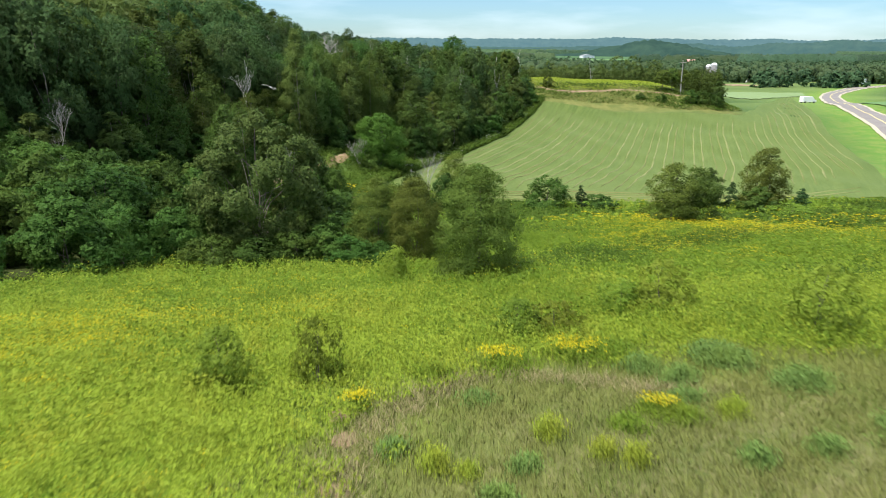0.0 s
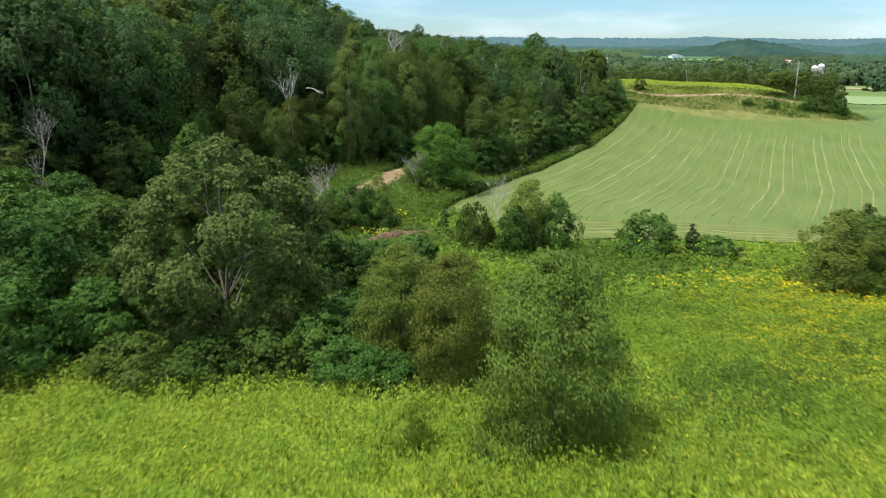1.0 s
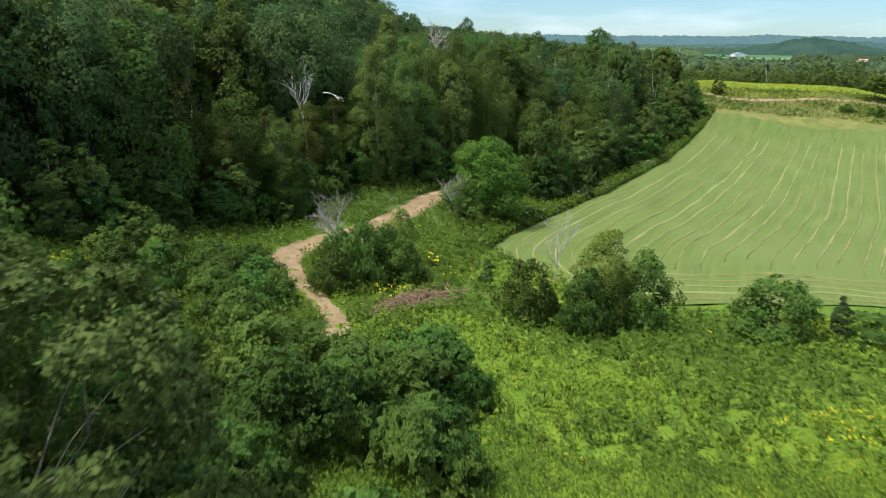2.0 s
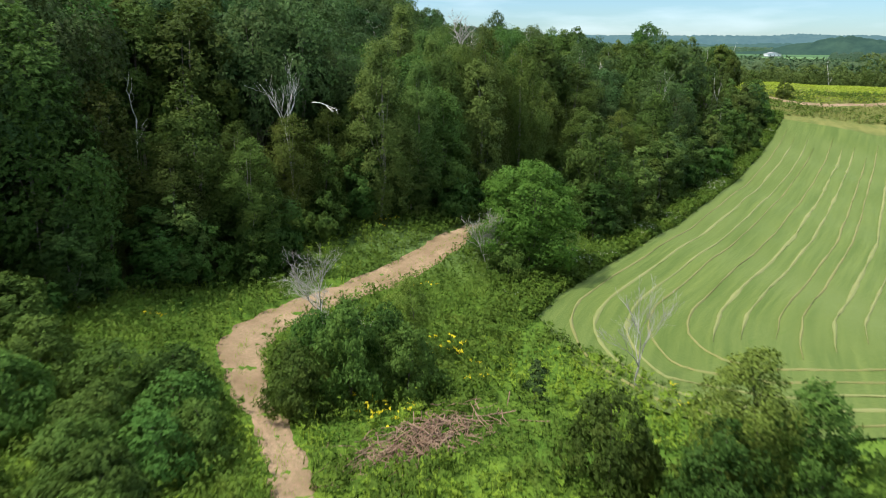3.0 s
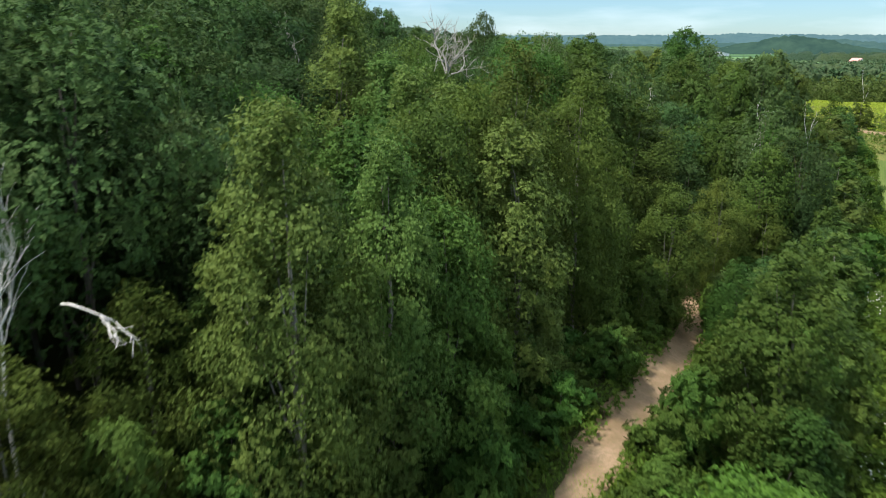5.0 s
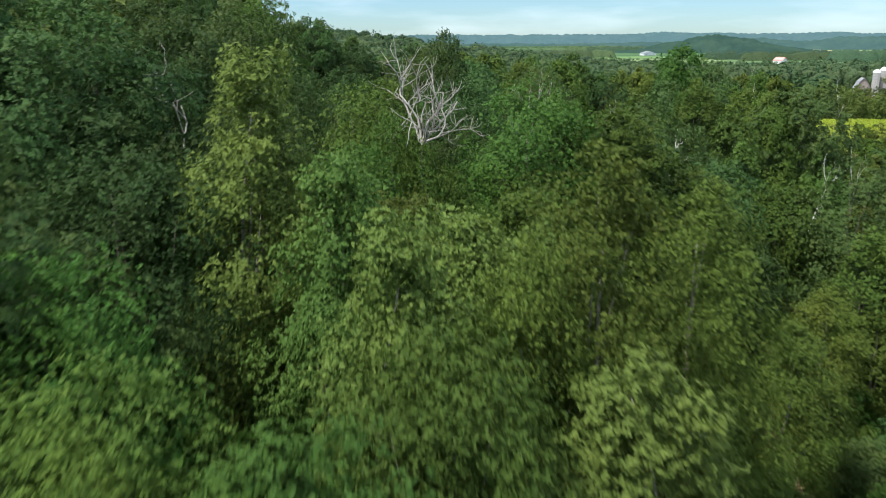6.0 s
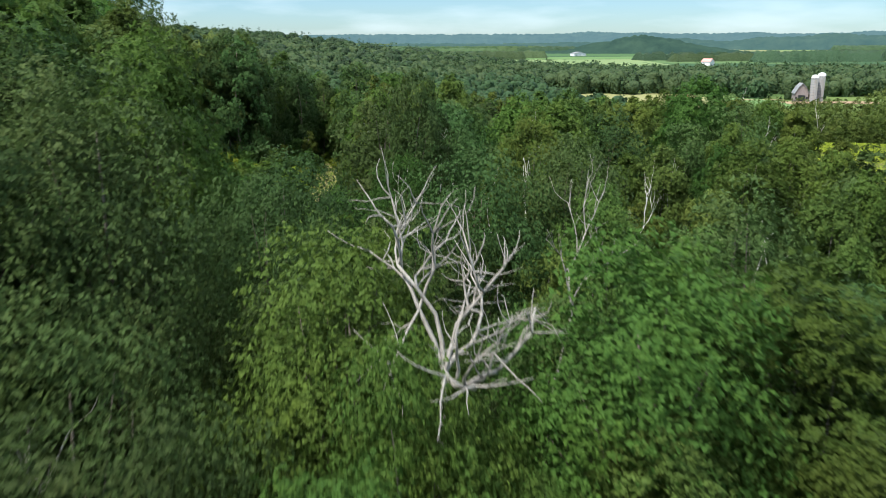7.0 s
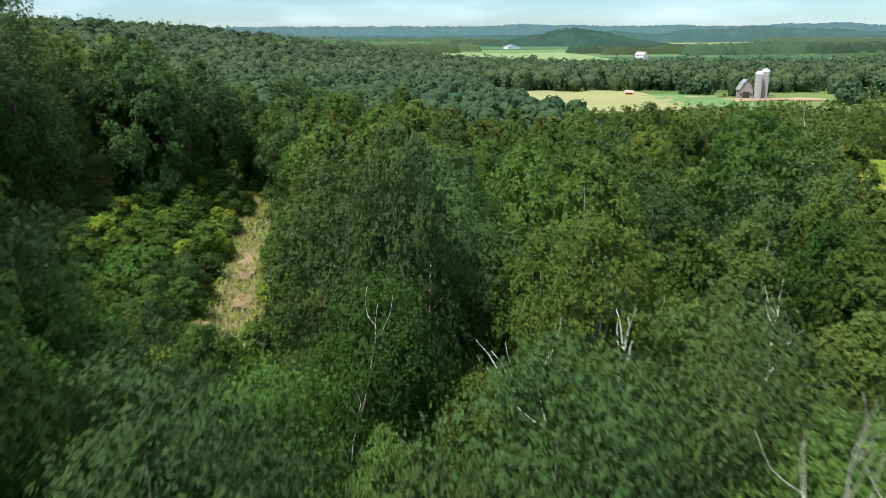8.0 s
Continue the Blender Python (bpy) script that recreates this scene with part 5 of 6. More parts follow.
patch_field([(470, 1130), (820, 1130), (900, 1400), (500, 1400)], PALEG, "pale fields far off in the valley")
patch_field([(860, 1080), (1150, 1100), (1300, 1450), (950, 1400)], TAN, "tan fields far off in the valley")
patch_field([(-260, 1320), (40, 1330), (40, 1500), (-300, 1500)], PALEG, "pale fields far off in the valley")


# ---- far woods: joined crowns ----
def far_woods(name, spots, label, leaf_n, leaf, seed, leaves="far", shape="dome", bare=0.02, lobes=7):
    """Many small crowns in one mesh; spots are (x, y, height, radius)."""
    rng = np.random.default_rng(seed)
    tri, ways = [], []
    for x, y, h, r in spots:
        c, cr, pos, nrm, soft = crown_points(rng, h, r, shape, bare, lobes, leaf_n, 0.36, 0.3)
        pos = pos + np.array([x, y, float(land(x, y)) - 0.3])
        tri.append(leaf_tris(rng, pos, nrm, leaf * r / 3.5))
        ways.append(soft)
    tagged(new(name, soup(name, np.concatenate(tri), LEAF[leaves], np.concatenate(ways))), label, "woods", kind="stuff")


def far_crowns(name, spots, label, seed, leaves="far", lobes=4, flat=0.62):
    """Distant crowns as rounded uneven lobes in one smooth mesh; spots are (x, y, height, radius)."""
    rng = np.random.default_rng(seed)
    seg = 7
    rings = [(-0.5, 0.5), (0.0, 1.0), (0.55, 0.82), (0.88, 0.45)]
    verts, faces = [], []
    for x, y, h, r in spots:
        z0 = float(land(x, y))
        for k in range(lobes):
            a, d = rng.uniform(0, 6.28), r * (0.5 if k else 0.1) * rng.uniform(0.7, 1.2)
            lr = r * (0.52 if k else 0.62) * rng.uniform(0.8, 1.2)
            top = h * (1.0 if k == 0 else rng.uniform(0.72, 0.95))
            cx, cy, cz, hz = x + math.cos(a) * d, y + math.sin(a) * d, z0 + top - lr * flat * 1.3, lr * flat * 1.3
            o = len(verts)
            for j, (e, w) in enumerate(rings):
                for s in range(seg):
                    q, jig = 2 * math.pi * (s + 0.5 * j) / seg, rng.uniform(0.82, 1.18)
                    verts.append((cx + math.cos(q) * lr * w * jig, cy + math.sin(q) * lr * w * jig, z0 if j == 0 else cz + hz * e * rng.uniform(0.9, 1.1)))
            verts.append((cx, cy, cz + hz))
            for j in range(3):
                for s in range(seg):
                    s2 = (s + 1) % seg
                    faces.append((o + j * seg + s, o + j * seg + s2, o + (j + 1) * seg + s2, o + (j + 1) * seg + s))
            faces += [(o + 3 * seg + s, o + 3 * seg + (s + 1) % seg, o + 4 * seg) for s in range(seg)]
    tagged(new(name, mesh_from(name, verts, faces, LEAF[leaves])), label, "woods", kind="stuff")


def clear_of_fields(x, y):
    if 5 < x < 152 and 300 < y < 545 and x > 33:
        return False
    if 140 < x < 196 and 455 < y < 500:
        return False
    if 90 < x < 182 and 260 < y < 430:
        return False
    if x > 100 and y < 430 and x < 330:
        return False
    if float(near_line(x, y, ROAD)) < 14:
        return False
    return True


far_rng = random.Random(71)
slope, valley = [], []
for i in range(4200):
    x, y = far_rng.uniform(-330, 120), far_rng.uniform(300, 520)
    if x < -30 - (y - 150) * 0.75 or not clear_of_fields(x, y) or (x > 33 and 312 < y < 540):
        continue
    slope.append((x, y, far_rng.uniform(9, 14), far_rng.uniform(3.2, 5.0)))
for i in range(6000):
    y = 498 + 215 * far_rng.random()
    x = far_rng.uniform(-0.5 * y, 0.62 * y + 60)
    if not clear_of_fields(x, y) or (150 < x < 260 and 496 < y < 545 and far_rng.random() < 0.8):
        continue
    valley.append((x, y, far_rng.uniform(9.5, 14), far_rng.uniform(5, 9)))
slope, valley = slope[:1300], valley[:2300]
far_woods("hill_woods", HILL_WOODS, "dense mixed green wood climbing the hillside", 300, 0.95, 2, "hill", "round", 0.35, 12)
lowland = [(x, y, r_.uniform(8.5, 12.0), r_.uniform(2.6, 4.0)) for x, y, r_ in scatter(24, 108, 264, 338, 4.6, 57)
           if (y > 300 or x > 78) and x < 0.355 * y and not (abs(x - 2) < 10 and abs(y - 289) < 7)]
far_woods("lowland_woods", lowland, "light green young wood behind the grassy mound", 300, 0.75, 9, "birch", "egg", 0.1, 12)
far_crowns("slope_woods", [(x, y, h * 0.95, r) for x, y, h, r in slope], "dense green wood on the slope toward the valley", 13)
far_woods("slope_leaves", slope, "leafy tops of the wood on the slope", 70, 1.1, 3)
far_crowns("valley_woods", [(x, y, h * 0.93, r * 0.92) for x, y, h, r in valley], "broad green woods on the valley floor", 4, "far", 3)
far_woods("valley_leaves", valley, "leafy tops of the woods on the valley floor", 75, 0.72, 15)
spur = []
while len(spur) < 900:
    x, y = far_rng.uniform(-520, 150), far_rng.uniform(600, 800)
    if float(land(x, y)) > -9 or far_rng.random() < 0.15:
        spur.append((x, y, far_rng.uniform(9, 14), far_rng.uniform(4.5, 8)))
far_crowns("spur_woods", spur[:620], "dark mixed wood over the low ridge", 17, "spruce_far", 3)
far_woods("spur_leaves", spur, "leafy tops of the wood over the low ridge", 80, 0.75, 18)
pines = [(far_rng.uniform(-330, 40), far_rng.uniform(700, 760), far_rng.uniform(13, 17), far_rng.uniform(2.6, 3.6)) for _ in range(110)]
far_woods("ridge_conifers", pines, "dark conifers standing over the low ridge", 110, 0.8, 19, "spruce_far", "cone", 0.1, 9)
yard = [(180 + 8 * i + far_rng.uniform(-3, 3), 448 + far_rng.uniform(-10, 14), far_rng.uniform(7, 10), far_rng.uniform(4.5, 6.5)) for i in range(9)]
yard += [(128 + 5 * i, 545 + far_rng.uniform(-5, 8), far_rng.uniform(9, 13), 5) for i in range(9)] + [(150 + far_rng.uniform(-6, 6), 512 + far_rng.uniform(-6, 10), 8, 5) for i in range(5)]
far_woods("farmyard_trees", yard, "round green trees about the farmyard", 160, 1.4, 5)
def canopy_block(name, x0, y0, along, across, tilt, seed, label, leaves="far", tall=11.0):
    """A far wood as one knobbly sheet of crowns that drops to the ground all round."""
    rng = np.random.default_rng(seed)
    nx, ny = max(4, int(along / 5.5)), max(4, int(across / 6.5))
    u, v = np.meshgrid(np.linspace(-0.5, 0.5, nx), np.linspace(-0.5, 0.5, ny))
    bulge = 1 + 0.25 * np.sin(u * 9 + seed)
    px = x0 + u * along * math.cos(tilt) - v * across * bulge * math.sin(tilt) + rng.uniform(-1.8, 1.8, u.shape)
    py = y0 + u * along * math.sin(tilt) + v * across * bulge * math.cos(tilt) + rng.uniform(-1.8, 1.8, u.shape)
    rim = (np.abs(u) > 0.499) | (np.abs(v) > 0.499)
    pz = land(px, py) + np.where(rim, -0.5, tall * rng.uniform(0.55, 1.15, u.shape))
    faces = [(j * nx + i, j * nx + i + 1, (j + 1) * nx + i + 1, (j + 1) * nx + i) for j in range(ny - 1) for i in range(nx - 1)]
    tagged(new(name, mesh_from(name, np.stack([px, py, pz], -1).reshape(-1, 3), faces, LEAF[leaves])), label, "woods", kind="stuff")


for i in range(64):
    d = 930 * 1.019 ** i + far_rng.uniform(-40, 40)
    a = radians(far_rng.uniform(-30, 38))
    x, y = math.sin(a) * d, 100 + math.cos(a) * d
    if -60 < x < 380 and 1000 < y < 1330:
        continue
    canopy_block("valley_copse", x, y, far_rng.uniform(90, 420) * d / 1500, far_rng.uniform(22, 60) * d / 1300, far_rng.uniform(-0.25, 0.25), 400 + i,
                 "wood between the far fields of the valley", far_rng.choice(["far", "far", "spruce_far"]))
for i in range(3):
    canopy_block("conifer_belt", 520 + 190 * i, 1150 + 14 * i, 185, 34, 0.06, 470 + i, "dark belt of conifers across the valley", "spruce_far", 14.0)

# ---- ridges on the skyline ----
def haze_glow_material(name, dark, light, glow, amount):
    """Wooded ridge far off; a bluish emission on its surface stands in for haze."""
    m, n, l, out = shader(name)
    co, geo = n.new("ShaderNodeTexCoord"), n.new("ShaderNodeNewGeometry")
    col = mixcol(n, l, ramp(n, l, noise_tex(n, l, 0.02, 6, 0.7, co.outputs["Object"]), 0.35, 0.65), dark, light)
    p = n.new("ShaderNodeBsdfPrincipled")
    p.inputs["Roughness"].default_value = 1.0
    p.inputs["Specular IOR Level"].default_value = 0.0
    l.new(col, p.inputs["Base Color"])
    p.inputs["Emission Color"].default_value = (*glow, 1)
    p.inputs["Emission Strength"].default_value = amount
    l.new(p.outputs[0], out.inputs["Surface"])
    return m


def ridge_line(name, dist, a0, a1, crest, depth, seed, material, label):
    """A wooded ridge between two bearings (degrees right of +y); crest(bearing) is its height. The surface is knobbly with crowns."""
    rng = np.random.default_rng(seed)
    k, rows = int((a1 - a0) * dist * 0.0175 / 7), 12
    ang = np.radians(np.linspace(a0, a1, k))
    prof = np.sin(np.linspace(0, math.pi, rows)) ** 0.8
    verts = []
    for j in range(rows):
        d = dist + depth * (j / (rows - 1) - 0.5)
        top = np.array([crest(math.degrees(t)) for t in ang])
        z = -14 + (top + 14) * prof[j] + rng.uniform(-1, 1, k) * np.clip(0.10 * (top + 14), 0.5, 3.5) * (prof[j] > 0.05)
        dd = d + rng.uniform(-0.3, 0.3, k) * depth / rows
        verts += list(np.stack([np.sin(ang) * dd - 20, np.cos(ang) * dd + 70, z], -1))
    faces = [(j * k + i, j * k + i + 1, (j + 1) * k + i + 1, (j + 1) * k + i) for j in range(rows - 1) for i in range(k - 1)]
    tagged(new(name, mesh_from(name, verts, faces, material)), label, "hills", kind="structure")


def wavy(base, amp, seed):
    return lambda a: base + amp * (noise.noise(Vector((a * 0.11, seed, 0))) + 0.5 * noise.noise(Vector((a * 0.37, seed, 5))))


NEAR_AIR = haze_glow_material("haze_glow_ridge_near", (0.016, 0.036, 0.026), (0.030, 0.058, 0.038), (0.10, 0.18, 0.22), 0.10)
MID_AIR = haze_glow_material("haze_glow_ridge_mid", (0.018, 0.042, 0.032), (0.036, 0.064, 0.044), (0.12, 0.22, 0.30), 0.20)
FAR_AIR = haze_glow_material("haze_glow_ridge_far", (0.020, 0.042, 0.036), (0.036, 0.062, 0.050), (0.15, 0.27, 0.37), 0.32)
hump = lambda a, c, w: math.exp(-((a - c) / w) ** 2)  # noqa: E731
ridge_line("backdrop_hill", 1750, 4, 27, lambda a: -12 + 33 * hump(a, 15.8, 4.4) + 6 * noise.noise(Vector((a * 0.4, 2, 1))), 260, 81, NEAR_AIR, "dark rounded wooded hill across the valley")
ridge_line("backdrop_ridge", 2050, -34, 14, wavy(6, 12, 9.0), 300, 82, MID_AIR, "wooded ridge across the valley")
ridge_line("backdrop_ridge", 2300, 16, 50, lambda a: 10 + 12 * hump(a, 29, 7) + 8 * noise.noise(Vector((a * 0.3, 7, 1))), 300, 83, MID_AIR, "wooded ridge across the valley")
ridge_line("backdrop_ridge", 3000, -45, 55, wavy(30, 14, 4.0), 400, 84, FAR_AIR, "wooded ridge on the skyline, blue with emitted haze")
ridge_line("backdrop_ridge", 3900, -50, 60, wavy(34, 18, 14.0), 500, 85, FAR_AIR, "far ridge on the skyline, blue with emitted haze")

# ---- weeds, goldenrod and grass ----
def blades(rng, x, y, height, width, lean, per):
    """Tufts of upright blades at the points; returns triangles."""
    k = len(x) * per
    px = np.repeat(x, per) + rng.normal(0, 0.13, k)
    py = np.repeat(y, per) + rng.normal(0, 0.13, k)
    hh = np.repeat(height, per) * rng.uniform(0.55, 1.1, k)
    pz = land(px, py) - 0.03
    a = rng.uniform(0, 2 * math.pi, k)
    ww = width * rng.uniform(0.6, 1.3, k)
    dx, dy = np.cos(a) * ww / 2, np.sin(a) * ww / 2
    b = rng.uniform(0, 2 * math.pi, k)
    ll = hh * lean * rng.uniform(0.2, 1, k)
    base = np.stack([px, py, pz], -1)
    return np.stack([base + np.stack([-dx, -dy, 0 * dx], -1), base + np.stack([dx, dy, 0 * dx], -1), base + np.stack([np.cos(b) * ll, np.sin(b) * ll, hh], -1)], 1)


def weed_leaves(rng, x, y, height, size, per):
    """Leafy weeds: loose leaves up a stem."""
    k = len(x) * per
    f = rng.uniform(0.25, 1.0, k)
    spread = 0.16 * (1.15 - 0.5 * f)
    px = np.repeat(x, per) + rng.normal(0, 1, k) * spread
    py = np.repeat(y, per) + rng.normal(0, 1, k) * spread
    pz = land(px, py) + np.repeat(height, per) * f
    nrm = unit(np.stack([rng.normal(0, 0.7, k), rng.normal(0, 0.7, k), np.full(k, 0.8)], -1))
    return leaf_tris(rng, np.stack([px, py, pz], -1), nrm, size, 1.3)


def sown(rng, count, x0, x1, y0, y1, keep):
    x, y = rng.uniform(x0, x1, count), rng.uniform(y0, y1, count)
    m = keep(x, y)
    return x[m], y[m]


def waves(x, y, s, ph):
    return np.sin(x * s + 1.7 * np.sin(y * s * 0.7 + ph)) * np.sin(y * s * 1.1 + 1.3 * np.sin(x * s * 0.6 + ph * 2)) + 0.4 * np.sin(x * s * 2.3 + ph) * np.sin(y * s * 2.9)


def knoll(x, y):
    return np.exp(-((x - 8) / 10.5) ** 4 - ((y - 15) / 9.0) ** 4) + 0.18 * waves(x, y, 0.6, 2.0)


def open_meadow(x, y):
    front = np.interp(x, [-60, -45, -21, -19, -16, -8, -3, 0], [20, 26, 36, 40, 45, 47, 52, 110])
    back = np.where(x > 4, np.interp(x, [4, 8, 25, 60], [88, 86, 90, 102]), np.interp(x, [-8, 4], [100, 88]))
    low = (x > -12) & (y > 50) & (near_line(x, y, TRACK) > 1.0) & (np.hypot(0.605 * (x + 10.9) + 0.796 * (y - 82.2), 2.2 * (-0.796 * (x + 10.9) + 0.605 * (y - 82.2))) > 2.9)
    return (y < back) & ((y < front) | low)


def seen(x, y):
    return (np.abs(x) < 6 + 0.66 * (y + 4)) & (y > 9)


def clearing(x, y):
    return (near_line(x, y, TRACK) > np.interp(y, [82, 90, 112, 120], [0.8, 1.35, 1.4, 1.1])) & (np.hypot(0.605 * (x + 10.9) + 0.796 * (y - 82.2), 2.2 * (-0.796 * (x + 10.9) + 0.605 * (y - 82.2))) > 2.9) & (y < wood_front(x) + 1.5) & (y > 70) & (x > -40) & (x < field_left(y) - 0.4)


WEED = leaf_material("weed_leaves", (0.210, 0.315, 0.034), (0.345, 0.440, 0.052), (0.36, 0.40, 0.05), 0.4, 0.0, 20.0, 0.64)
WEED_MID = leaf_material("green_weed_leaves", (0.108, 0.205, 0.020), (0.205, 0.310, 0.036), (0.215, 0.290, 0.032), 0.38, 0.0, 14.0, 0.7)
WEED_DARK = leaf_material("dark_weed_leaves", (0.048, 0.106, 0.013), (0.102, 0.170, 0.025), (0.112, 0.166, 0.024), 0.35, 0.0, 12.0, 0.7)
FLOWER = leaf_material("goldenrod_flowers", (0.46, 0.40, 0.012), (0.60, 0.55, 0.025), (0.42, 0.40, 0.03), 0.2, 0.0, 16.0, 0.7)
STRAW = leaf_material("dry_grass_blades", (0.140, 0.172, 0.044), (0.245, 0.268, 0.082), (0.120, 0.190, 0.038), 0.3, 0.0, 14.0, 2.0)
PALE_STRAW = leaf_material("bleached_grass_blades", (0.30, 0.27, 0.13), (0.44, 0.39, 0.21), (0.30, 0.30, 0.12), 0.3, 0.0, 14.0, 2.0)
BLUEGREEN = leaf_material("blue_green_tufts", (0.120, 0.225, 0.052), (0.215, 0.330, 0.088), (0.21, 0.31, 0.055), 0.35, 0.0, 16.0, 0.8)


def weedy(name, tris, material, label, category="weeds", spread=0.4):
    """Loose weeds in one mesh, shaded as a mass that faces the sky."""
    tris = np.concatenate(tris) if isinstance(tris, list) else tris
    n_ = np.cross(tris[:, 1] - tris[:, 0], tris[:, 2] - tris[:, 0])
    back = n_ @ np.array([0.0, -0.6, 0.8]) < 0
    tris[back] = tris[back][:, ::-1]
    return tagged(new(name, soup(name, tris, material, upward(mr, len(tris), spread))), label, category, kind="stuff")


mr = np.random.default_rng(301)
tri, middle, dark, gold = [], [], [], []
for count, y0, y1, x0, x1, hgt, size, per in ((52000, 9, 34, -26, 30, 0.75, 0.088, 7), (54000, 34, 62, -36, 50, 0.7, 0.105, 6), (22000, 62, 106, -14, 80, 0.75, 0.24, 4)):
    x, y = sown(mr, count, x0, x1, y0, y1, lambda a, b: open_meadow(a, b) & seen(a, b) & (knoll(a, b) + mr.normal(0, 0.09, len(a)) < 0.45))
    h = hgt * (1 + 0.25 * waves(x, y, 0.9, 0.3)) * mr.uniform(0.7, 1.25, len(x)) * (1 - 0.45 * np.clip(knoll(x, y) / 0.45, 0, 1))
    deep = (y > 40 + 8 * waves(x, y, 0.13, 2.0)) & (waves(x, y, 0.16, 4.0) + mr.normal(0, 0.35, len(x)) + 0.4 * sstep(38, 72, y) + 0.8 * sstep(58, 72, y) * (1 - sstep(2, 14, x)) > 0.6)
    lush = 0.9 * sstep(-6, 3, x) * sstep(16, 22, y) + 0.5 * waves(x, y, 0.33, 6.0)
    green = ~deep & (mr.normal(0, 0.25, len(x)) + sstep(16, 62, y) + 0.25 * waves(x, y, 0.2, 3.0) + 0.45 * lush + 0.35 * sstep(2, -12, x) * sstep(24, 34, y) - 0.45 * sstep(6, 20, x) * sstep(30, 44, y) > 0.55)
    for sel, into in ((~deep & ~green, tri), (green, middle), (deep, dark)):
        into.append(weed_leaves(mr, x[sel], y[sel], h[sel], size, per))
        into.append(blades(mr, x[sel], y[sel], h[sel] * 1.08, size * 0.33, 0.25, 2))
    right = sstep(-4, 22, x) * sstep(28, 48, y) * (1 - sstep(66, 82, y)) + 0.75 * np.exp(-((x + 12) / 6) ** 2 - ((y - 22) / 9) ** 2) + 0.6 * np.exp(-((x + 5) / 3) ** 2 - ((y - 12) / 4) ** 2) + 0.35 * sstep(20, 34, x) * sstep(30, 44, y) + 0.3 * np.exp(-((x - 13) / 5) ** 2 - ((y - 21) / 4) ** 2)
    bloom = right * 0.6 + 0.4 * waves(x, y, 0.12, 1.0) + 0.22 * waves(x, y, 0.5, 5.0) + mr.normal(0, 0.27, len(x)) > 0.80
    gold.append(weed_leaves(mr, x[bloom], y[bloom], np.full(bloom.sum(), 0.03), size * 0.42, 7))
    gold[-1][:, :, 2] += np.repeat(h[bloom] * 1.05, 7)[:, None]
# the same meadow goes on beside and behind
x, y = sown(mr, 15000, -58, 64, -58, 60, lambda a, b: open_meadow(a, b) & ~seen(a, b) & (near_line(a, b, ROAD) > 7))
middle += [weed_leaves(mr, x, y, mr.uniform(0.5, 0.9, len(x)), 0.42, 3)]
x, y = sown(mr, 17000, -40, 4, 70, 122, clearing)
h = mr.uniform(0.5, 1.15, len(x)) * (1 + 0.25 * waves(x, y, 0.8, 1.0))
deep = waves(x, y, 0.25, 2.0) + mr.normal(0, 0.4, len(x)) > -1.1
for sel, into in ((~deep, middle), (deep, dark)):
    into.append(weed_leaves(mr, x[sel], y[sel], h[sel], 0.17, 6))
    into.append(blades(mr, x[sel], y[sel], h[sel], 0.07, 0.25, 2))
bloom = waves(x, y, 0.3, 7.0) + mr.normal(0, 0.2, len(x)) > 1.25
gold.append(weed_leaves(mr, x[bloom], y[bloom], np.full(bloom.sum(), 0.03), 0.16, 3))
gold[-1][:, :, 2] += np.repeat(h[bloom], 3)[:, None]

# dry knoll: thin grass, a worn pale trail along its rim, tufts of taller weeds
x, y = sown(mr, 60000, -5, 26, 9, 27, lambda a, b: (knoll(a, b) + mr.normal(0, 0.07, len(a)) > 0.38) & seen(a, b))
weedy("dry_grass", blades(mr, x, y, mr.uniform(0.22, 0.5, len(x)), 0.032, 0.9, 2), STRAW, "thin dry tan and olive grass on the knoll", "grass", 0.55)
TRAIL = resample([(-1.8, 13.5), (-1.7, 15.4), (-1.6, 17.6), (-1.0, 19.6), (0.3, 21.2), (1.5, 22.4), (3.4, 22.5), (5.0, 22.2), (6.6, 21.4), (8.6, 20.9)], 0.02)
keep = mr.random(len(TRAIL)) < np.interp(TRAIL[:, 1], [13, 20, 23], [0.9, 0.9, 0.7])
c = np.repeat(TRAIL[keep], 5, axis=0)
c = c + mr.normal(0, 1, c.shape) * np.array([0.42, 0.30])
weedy("dry_grass", blades(mr, c[:, 0], c[:, 1], mr.uniform(0.18, 0.42, len(c)), 0.035, 1.3, 2), PALE_STRAW, "bleached trodden grass along a faint trail", "grass", 0.55)
for x, y, r in ((-1.9, 18.1, 0.42), (-1.75, 15.4, 0.38), (-2.3, 19.6, 0.35)):
    k = 16
    ang = np.linspace(0, 2 * math.pi, k, endpoint=False)
    rim = [(x + math.cos(q) * r * mr.uniform(0.7, 1.25), y + math.sin(q) * r * 1.3 * mr.uniform(0.7, 1.25)) for q in ang]
    vs = [(x, y, float(land(x, y)) + 0.16)] + [(px, py, float(land(px, py)) + 0.07) for px, py in rim]
    tagged(new("bare_soil", mesh_from("bare_soil", vs, [(0, 1 + i, 1 + (i + 1) % k) for i in range(k)], DIRT)), "small patch of bare reddish soil on the knoll", "soil", kind="structure")
tufts, lime_tufts, pale_tufts = [], [], []
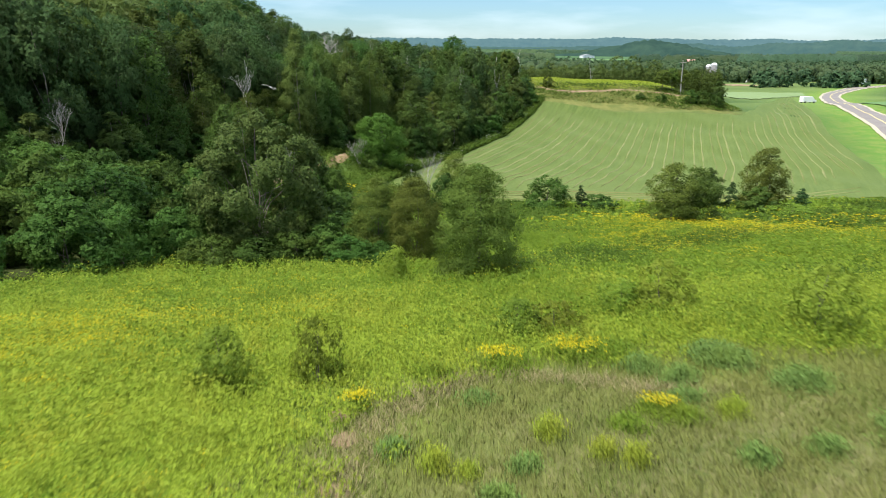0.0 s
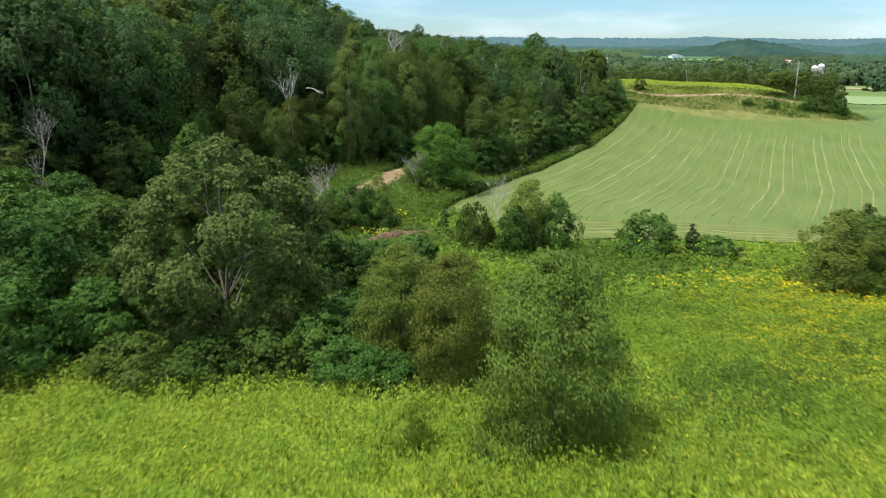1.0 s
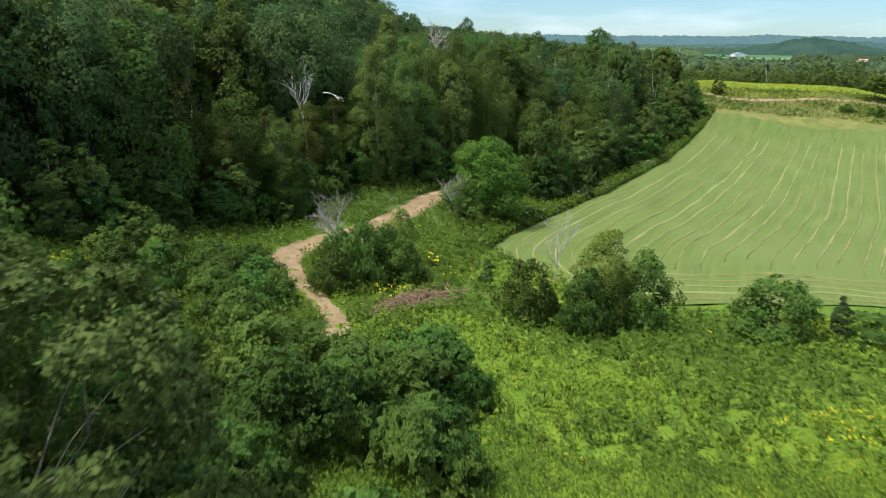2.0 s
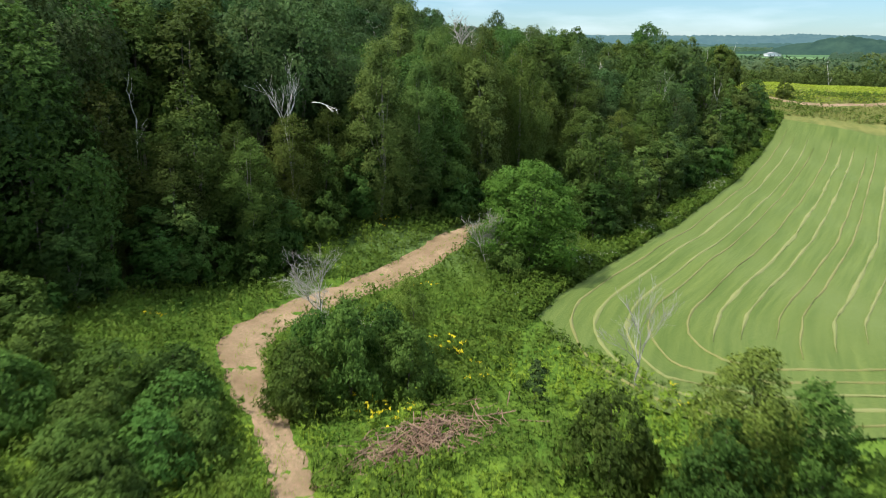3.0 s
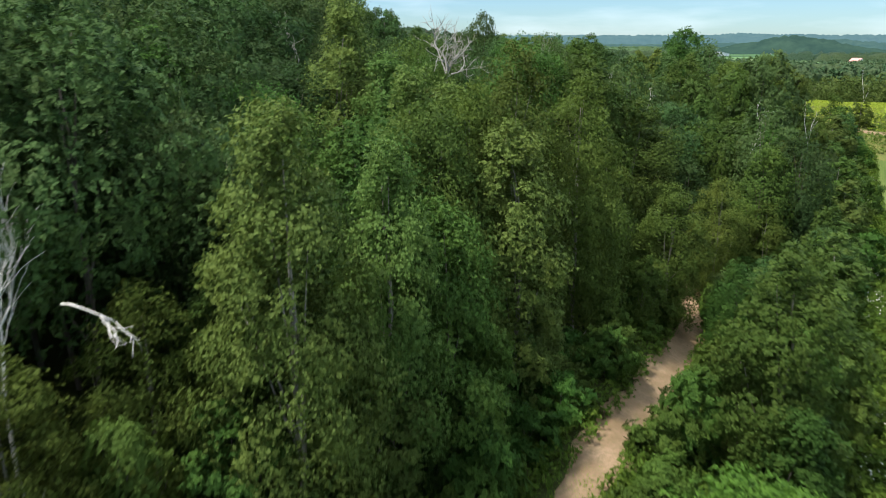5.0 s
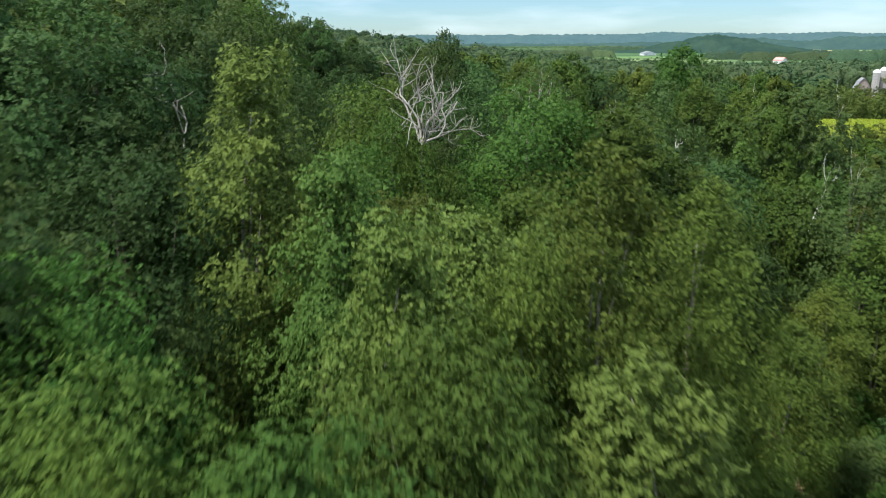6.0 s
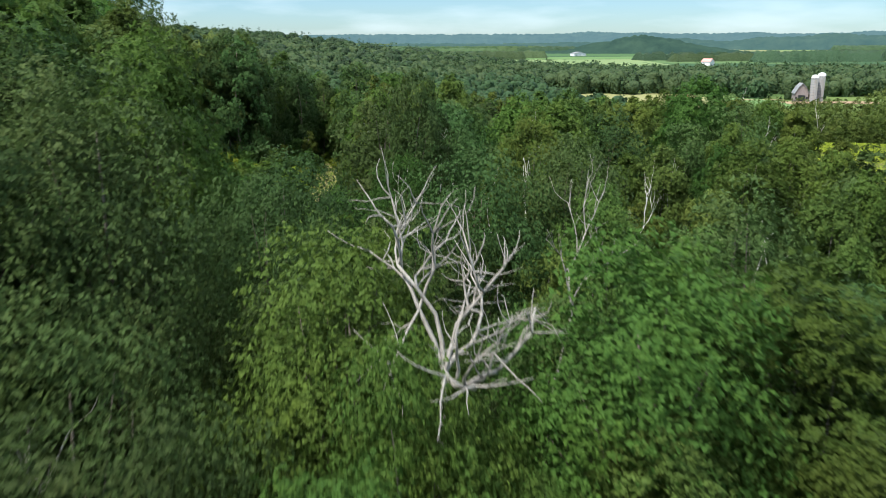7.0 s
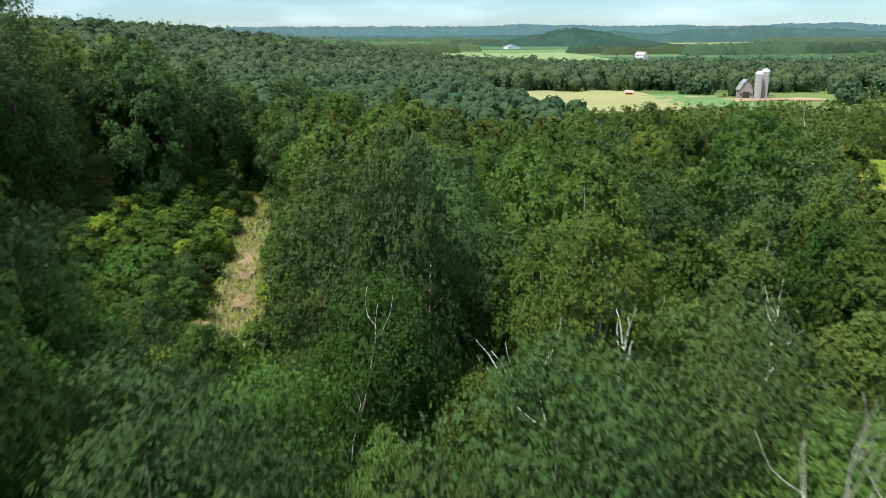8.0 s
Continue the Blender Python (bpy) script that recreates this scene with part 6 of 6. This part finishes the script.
for cx, cy, rr, hh, into in [
    (0.4, 22.5, 0.75, 0.6, lime_tufts), (2.8, 23.3, 1.15, 0.65, lime_tufts), (5.7, 18.3, 0.6, 0.45, lime_tufts), (6.8, 19.3, 0.75, 0.5, lime_tufts), (7.4, 19.0, 0.6, 0.45, lime_tufts),
    (5.4, 24.6, 1.3, 0.6, lime_tufts), (6.6, 24.4, 1.1, 0.6, lime_tufts), (0.5, 16.4, 0.42, 0.75, pale_tufts), (3.5, 17.9, 0.36, 0.8, pale_tufts), (4.7, 16.7, 0.25, 0.7, pale_tufts),
    (5.4, 16.3, 0.28, 0.7, pale_tufts), (8.9, 19.3, 0.4, 0.6, pale_tufts), (1.3, 16.0, 0.25, 0.5, pale_tufts), (-0.6, 17.4, 0.4, 0.5, tufts), (2.7, 16.2, 0.38, 0.5, tufts), (7.9, 20.3, 0.55, 0.5, tufts),
    (7.2, 22.8, 0.7, 0.7, tufts), (8.1, 21.7, 0.6, 0.7, tufts), (9.7, 23.4, 0.9, 0.75, tufts), (1.7, 20.5, 0.6, 0.3, tufts), (10.1, 22.8, 0.8, 0.7, tufts), (11.6, 21.0, 0.9, 0.6, tufts),
    (12.9, 17.6, 1.0, 0.5, tufts), (10.4, 17.0, 0.5, 0.5, tufts), (2.0, 14.8, 0.5, 0.5, tufts), (8.4, 16.4, 0.4, 0.6, tufts)]:
    k = int(150 * rr * rr) + 36
    px, py = cx + mr.normal(0, rr * 0.42, k), cy + mr.normal(0, rr * 0.42, k)
    hx = hh * np.exp(-0.5 * (np.hypot(px - cx, py - cy) / rr) ** 2) * mr.uniform(0.7, 1.1, k)
    into += [weed_leaves(mr, px, py, hx, 0.062, 9), blades(mr, px, py, hx * 1.15, 0.03, 0.3, 6)]
for cx, cy, rr, hh in ((-1.8, 20.1, 0.35, 0.6), (5.2, 24.7, 1.1, 0.62), (6.9, 19.4, 0.5, 0.5), (2.6, 23.5, 0.8, 0.66)):
    k = int(60 * rr) + 20
    px, py = cx + mr.normal(0, rr * 0.45, k), cy + mr.normal(0, rr * 0.45, k)
    if rr < 0.4:
        lime_tufts.append(weed_leaves(mr, px, py, np.full(k, hh * 0.8), 0.07, 6))
    g = weed_leaves(mr, px, py, np.full(k, 0.03), 0.05, 8)
    g[:, :, 2] += hh * 0.95
    gold.append(g)
weedy("weed_tufts", tufts, BLUEGREEN, "blue-green weed tufts dotted over the dry knoll")
weedy("weed_tufts", lime_tufts, WEED_MID, "yellow-green leafy clumps of goldenrod on the knoll")
weedy("weed_tufts", pale_tufts, WEED, "pale upright weed tufts on the dry knoll")
weedy("meadow_weeds", tri, WEED, "tall lime-green meadow weeds and goldenrod stems")
weedy("meadow_weeds", middle, WEED_MID, "fresh green leafy weeds over the meadow and clearing")
weedy("meadow_weeds", dark, WEED_DARK, "darker green leafy weeds in the meadow")
weedy("goldenrod_flowers", gold, FLOWER, "yellow goldenrod blooms over the meadow", "flowers")
# rough grass and white-flowered weeds along the hay field's western edge
y = mr.uniform(100, 196, 7000)
x = field_left(y) - np.abs(mr.normal(0, 1.6, 7000)) - 0.1
weedy("verge_weeds", [weed_leaves(mr, x, y, mr.uniform(0.4, 1.0, 7000), 0.26, 4), blades(mr, x, y, mr.uniform(0.4, 1.0, 7000), 0.08, 0.4, 2)], WEED_DARK, "rough green weeds along the edge of the hay field")
pick = waves(x, y, 0.35, 0.0) + mr.normal(0, 0.5, len(x)) > 1.25
PALE_FLOWER = leaf_material("white_weed_flowers", (0.55, 0.55, 0.48), (0.75, 0.75, 0.68), (0.6, 0.6, 0.5), 0.2, 0.0)
fl = weed_leaves(mr, x[pick], y[pick], np.full(pick.sum(), 0.03), 0.085, 2)
fl[:, :, 2] += 0.85
tagged(new("white_flowers", soup("white_flowers", fl, PALE_FLOWER)), "pale flower heads along the field edge", "flowers", kind="stuff")
# tall pale grass in the open ride through the wood
x, y = sown(mr, 11000, -44, -26, 192, 250, lambda a, b: near_line(a, b, PATH_HILL) < 1.7 + 0.5 * waves(a, b, 0.5, 1.0))
weedy("ride_grass", blades(mr, x, y, mr.uniform(0.4, 0.9, len(x)), 0.07, 0.5, 4), PALE_STRAW, "pale tall grass in an open ride", "grass")
x, y = sown(mr, 5200, -44, -26, 192, 250, lambda a, b: near_line(a, b, PATH_HILL) < 3.6)
weedy("ride_grass", weed_leaves(mr, x, y, mr.uniform(0.4, 0.8, len(x)), 0.2, 3), WEED_MID, "green weeds in an open ride", "grass")
for line in ([(-33.4, 210), (-33.7, 214), (-33.6, 218)], [(-34.6, 197), (-35.2, 200)], [(-32.6, 203), (-32.8, 206)]):
    tagged(new("dirt_track", ribbon("ride_track", line, 0.7, DIRT, 0.35, 0.5, 5, 0.05, 0.25, 8)), "bare dirt worn through the open ride", "dirt track", kind="structure")
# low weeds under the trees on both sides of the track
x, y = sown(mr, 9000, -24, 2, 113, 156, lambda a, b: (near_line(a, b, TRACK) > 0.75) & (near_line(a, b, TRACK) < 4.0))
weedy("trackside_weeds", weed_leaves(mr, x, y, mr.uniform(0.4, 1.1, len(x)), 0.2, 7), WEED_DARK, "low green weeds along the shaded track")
# brown-green rank grass on the mound's flanks
x, y = sown(mr, 9000, 22, 78, 189, 214, lambda a, b: (near_line(a, b, HILL_SCAR) > 1.1) & (b > np.interp(a, [22, 28, 49, 58, 70, 80], [196, 194.5, 195, 190.5, 192.5, 200])))
low = waves(x, y, 0.25, 3.0) + mr.normal(0, 0.5, len(x)) > 0
weedy("mound_grass", [blades(mr, x[low], y[low], mr.uniform(0.3, 0.7, low.sum()), 0.16, 0.6, 4)], STRAW, "rank brown-green grass on the flank of the mound", "grass")
weedy("mound_weeds", weed_leaves(mr, x[~low], y[~low], mr.uniform(0.3, 0.8, (~low).sum()), 0.26, 4), WEED_DARK, "green weeds on the flank of the mound")
# rough growth on the mound
x, y = sown(mr, 14000, 16, 76, 204, 262, lambda a, b: (land(a, b) > 1.9 + 0.5 * waves(a, b, 0.3, 1.0)) & (near_line(a, b, HILL_SCAR) > 1.2) & (a > 20))
weedy("mound_weeds", weed_leaves(mr, x, y, np.full(len(x), 0.35), 0.24, 4), WEED, "yellow-green weeds over the crest of the grassy mound")

# grass along the crown and the edges of the dirt track
c = resample(TRACK, 0.12)
keep = (c[:, 1] > 72) & (c[:, 1] < 122)
c = np.repeat(c[keep], 3, axis=0)
side = mr.choice([0.0, 0.0, 1.0, -1.0], len(c))
off = side * 1.4 * np.interp(c[:, 1], [70, 82, 90, 112, 120], [0.5, 0.6, 1.0, 1.0, 0.65]) + mr.normal(0, 0.16, len(c))
lush = mr.random(len(c)) < np.where(side == 0, 0.7, 0.9)
c, off = c[lush], off[lush]
px, py = c[:, 0] + off * 0.93, c[:, 1] + off * 0.3
weedy("track_grass", blades(mr, px, py, mr.uniform(0.12, 0.38, len(px)), 0.05, 0.8, 5), WEED_MID, "short grass along the crown and edges of the track", "grass")
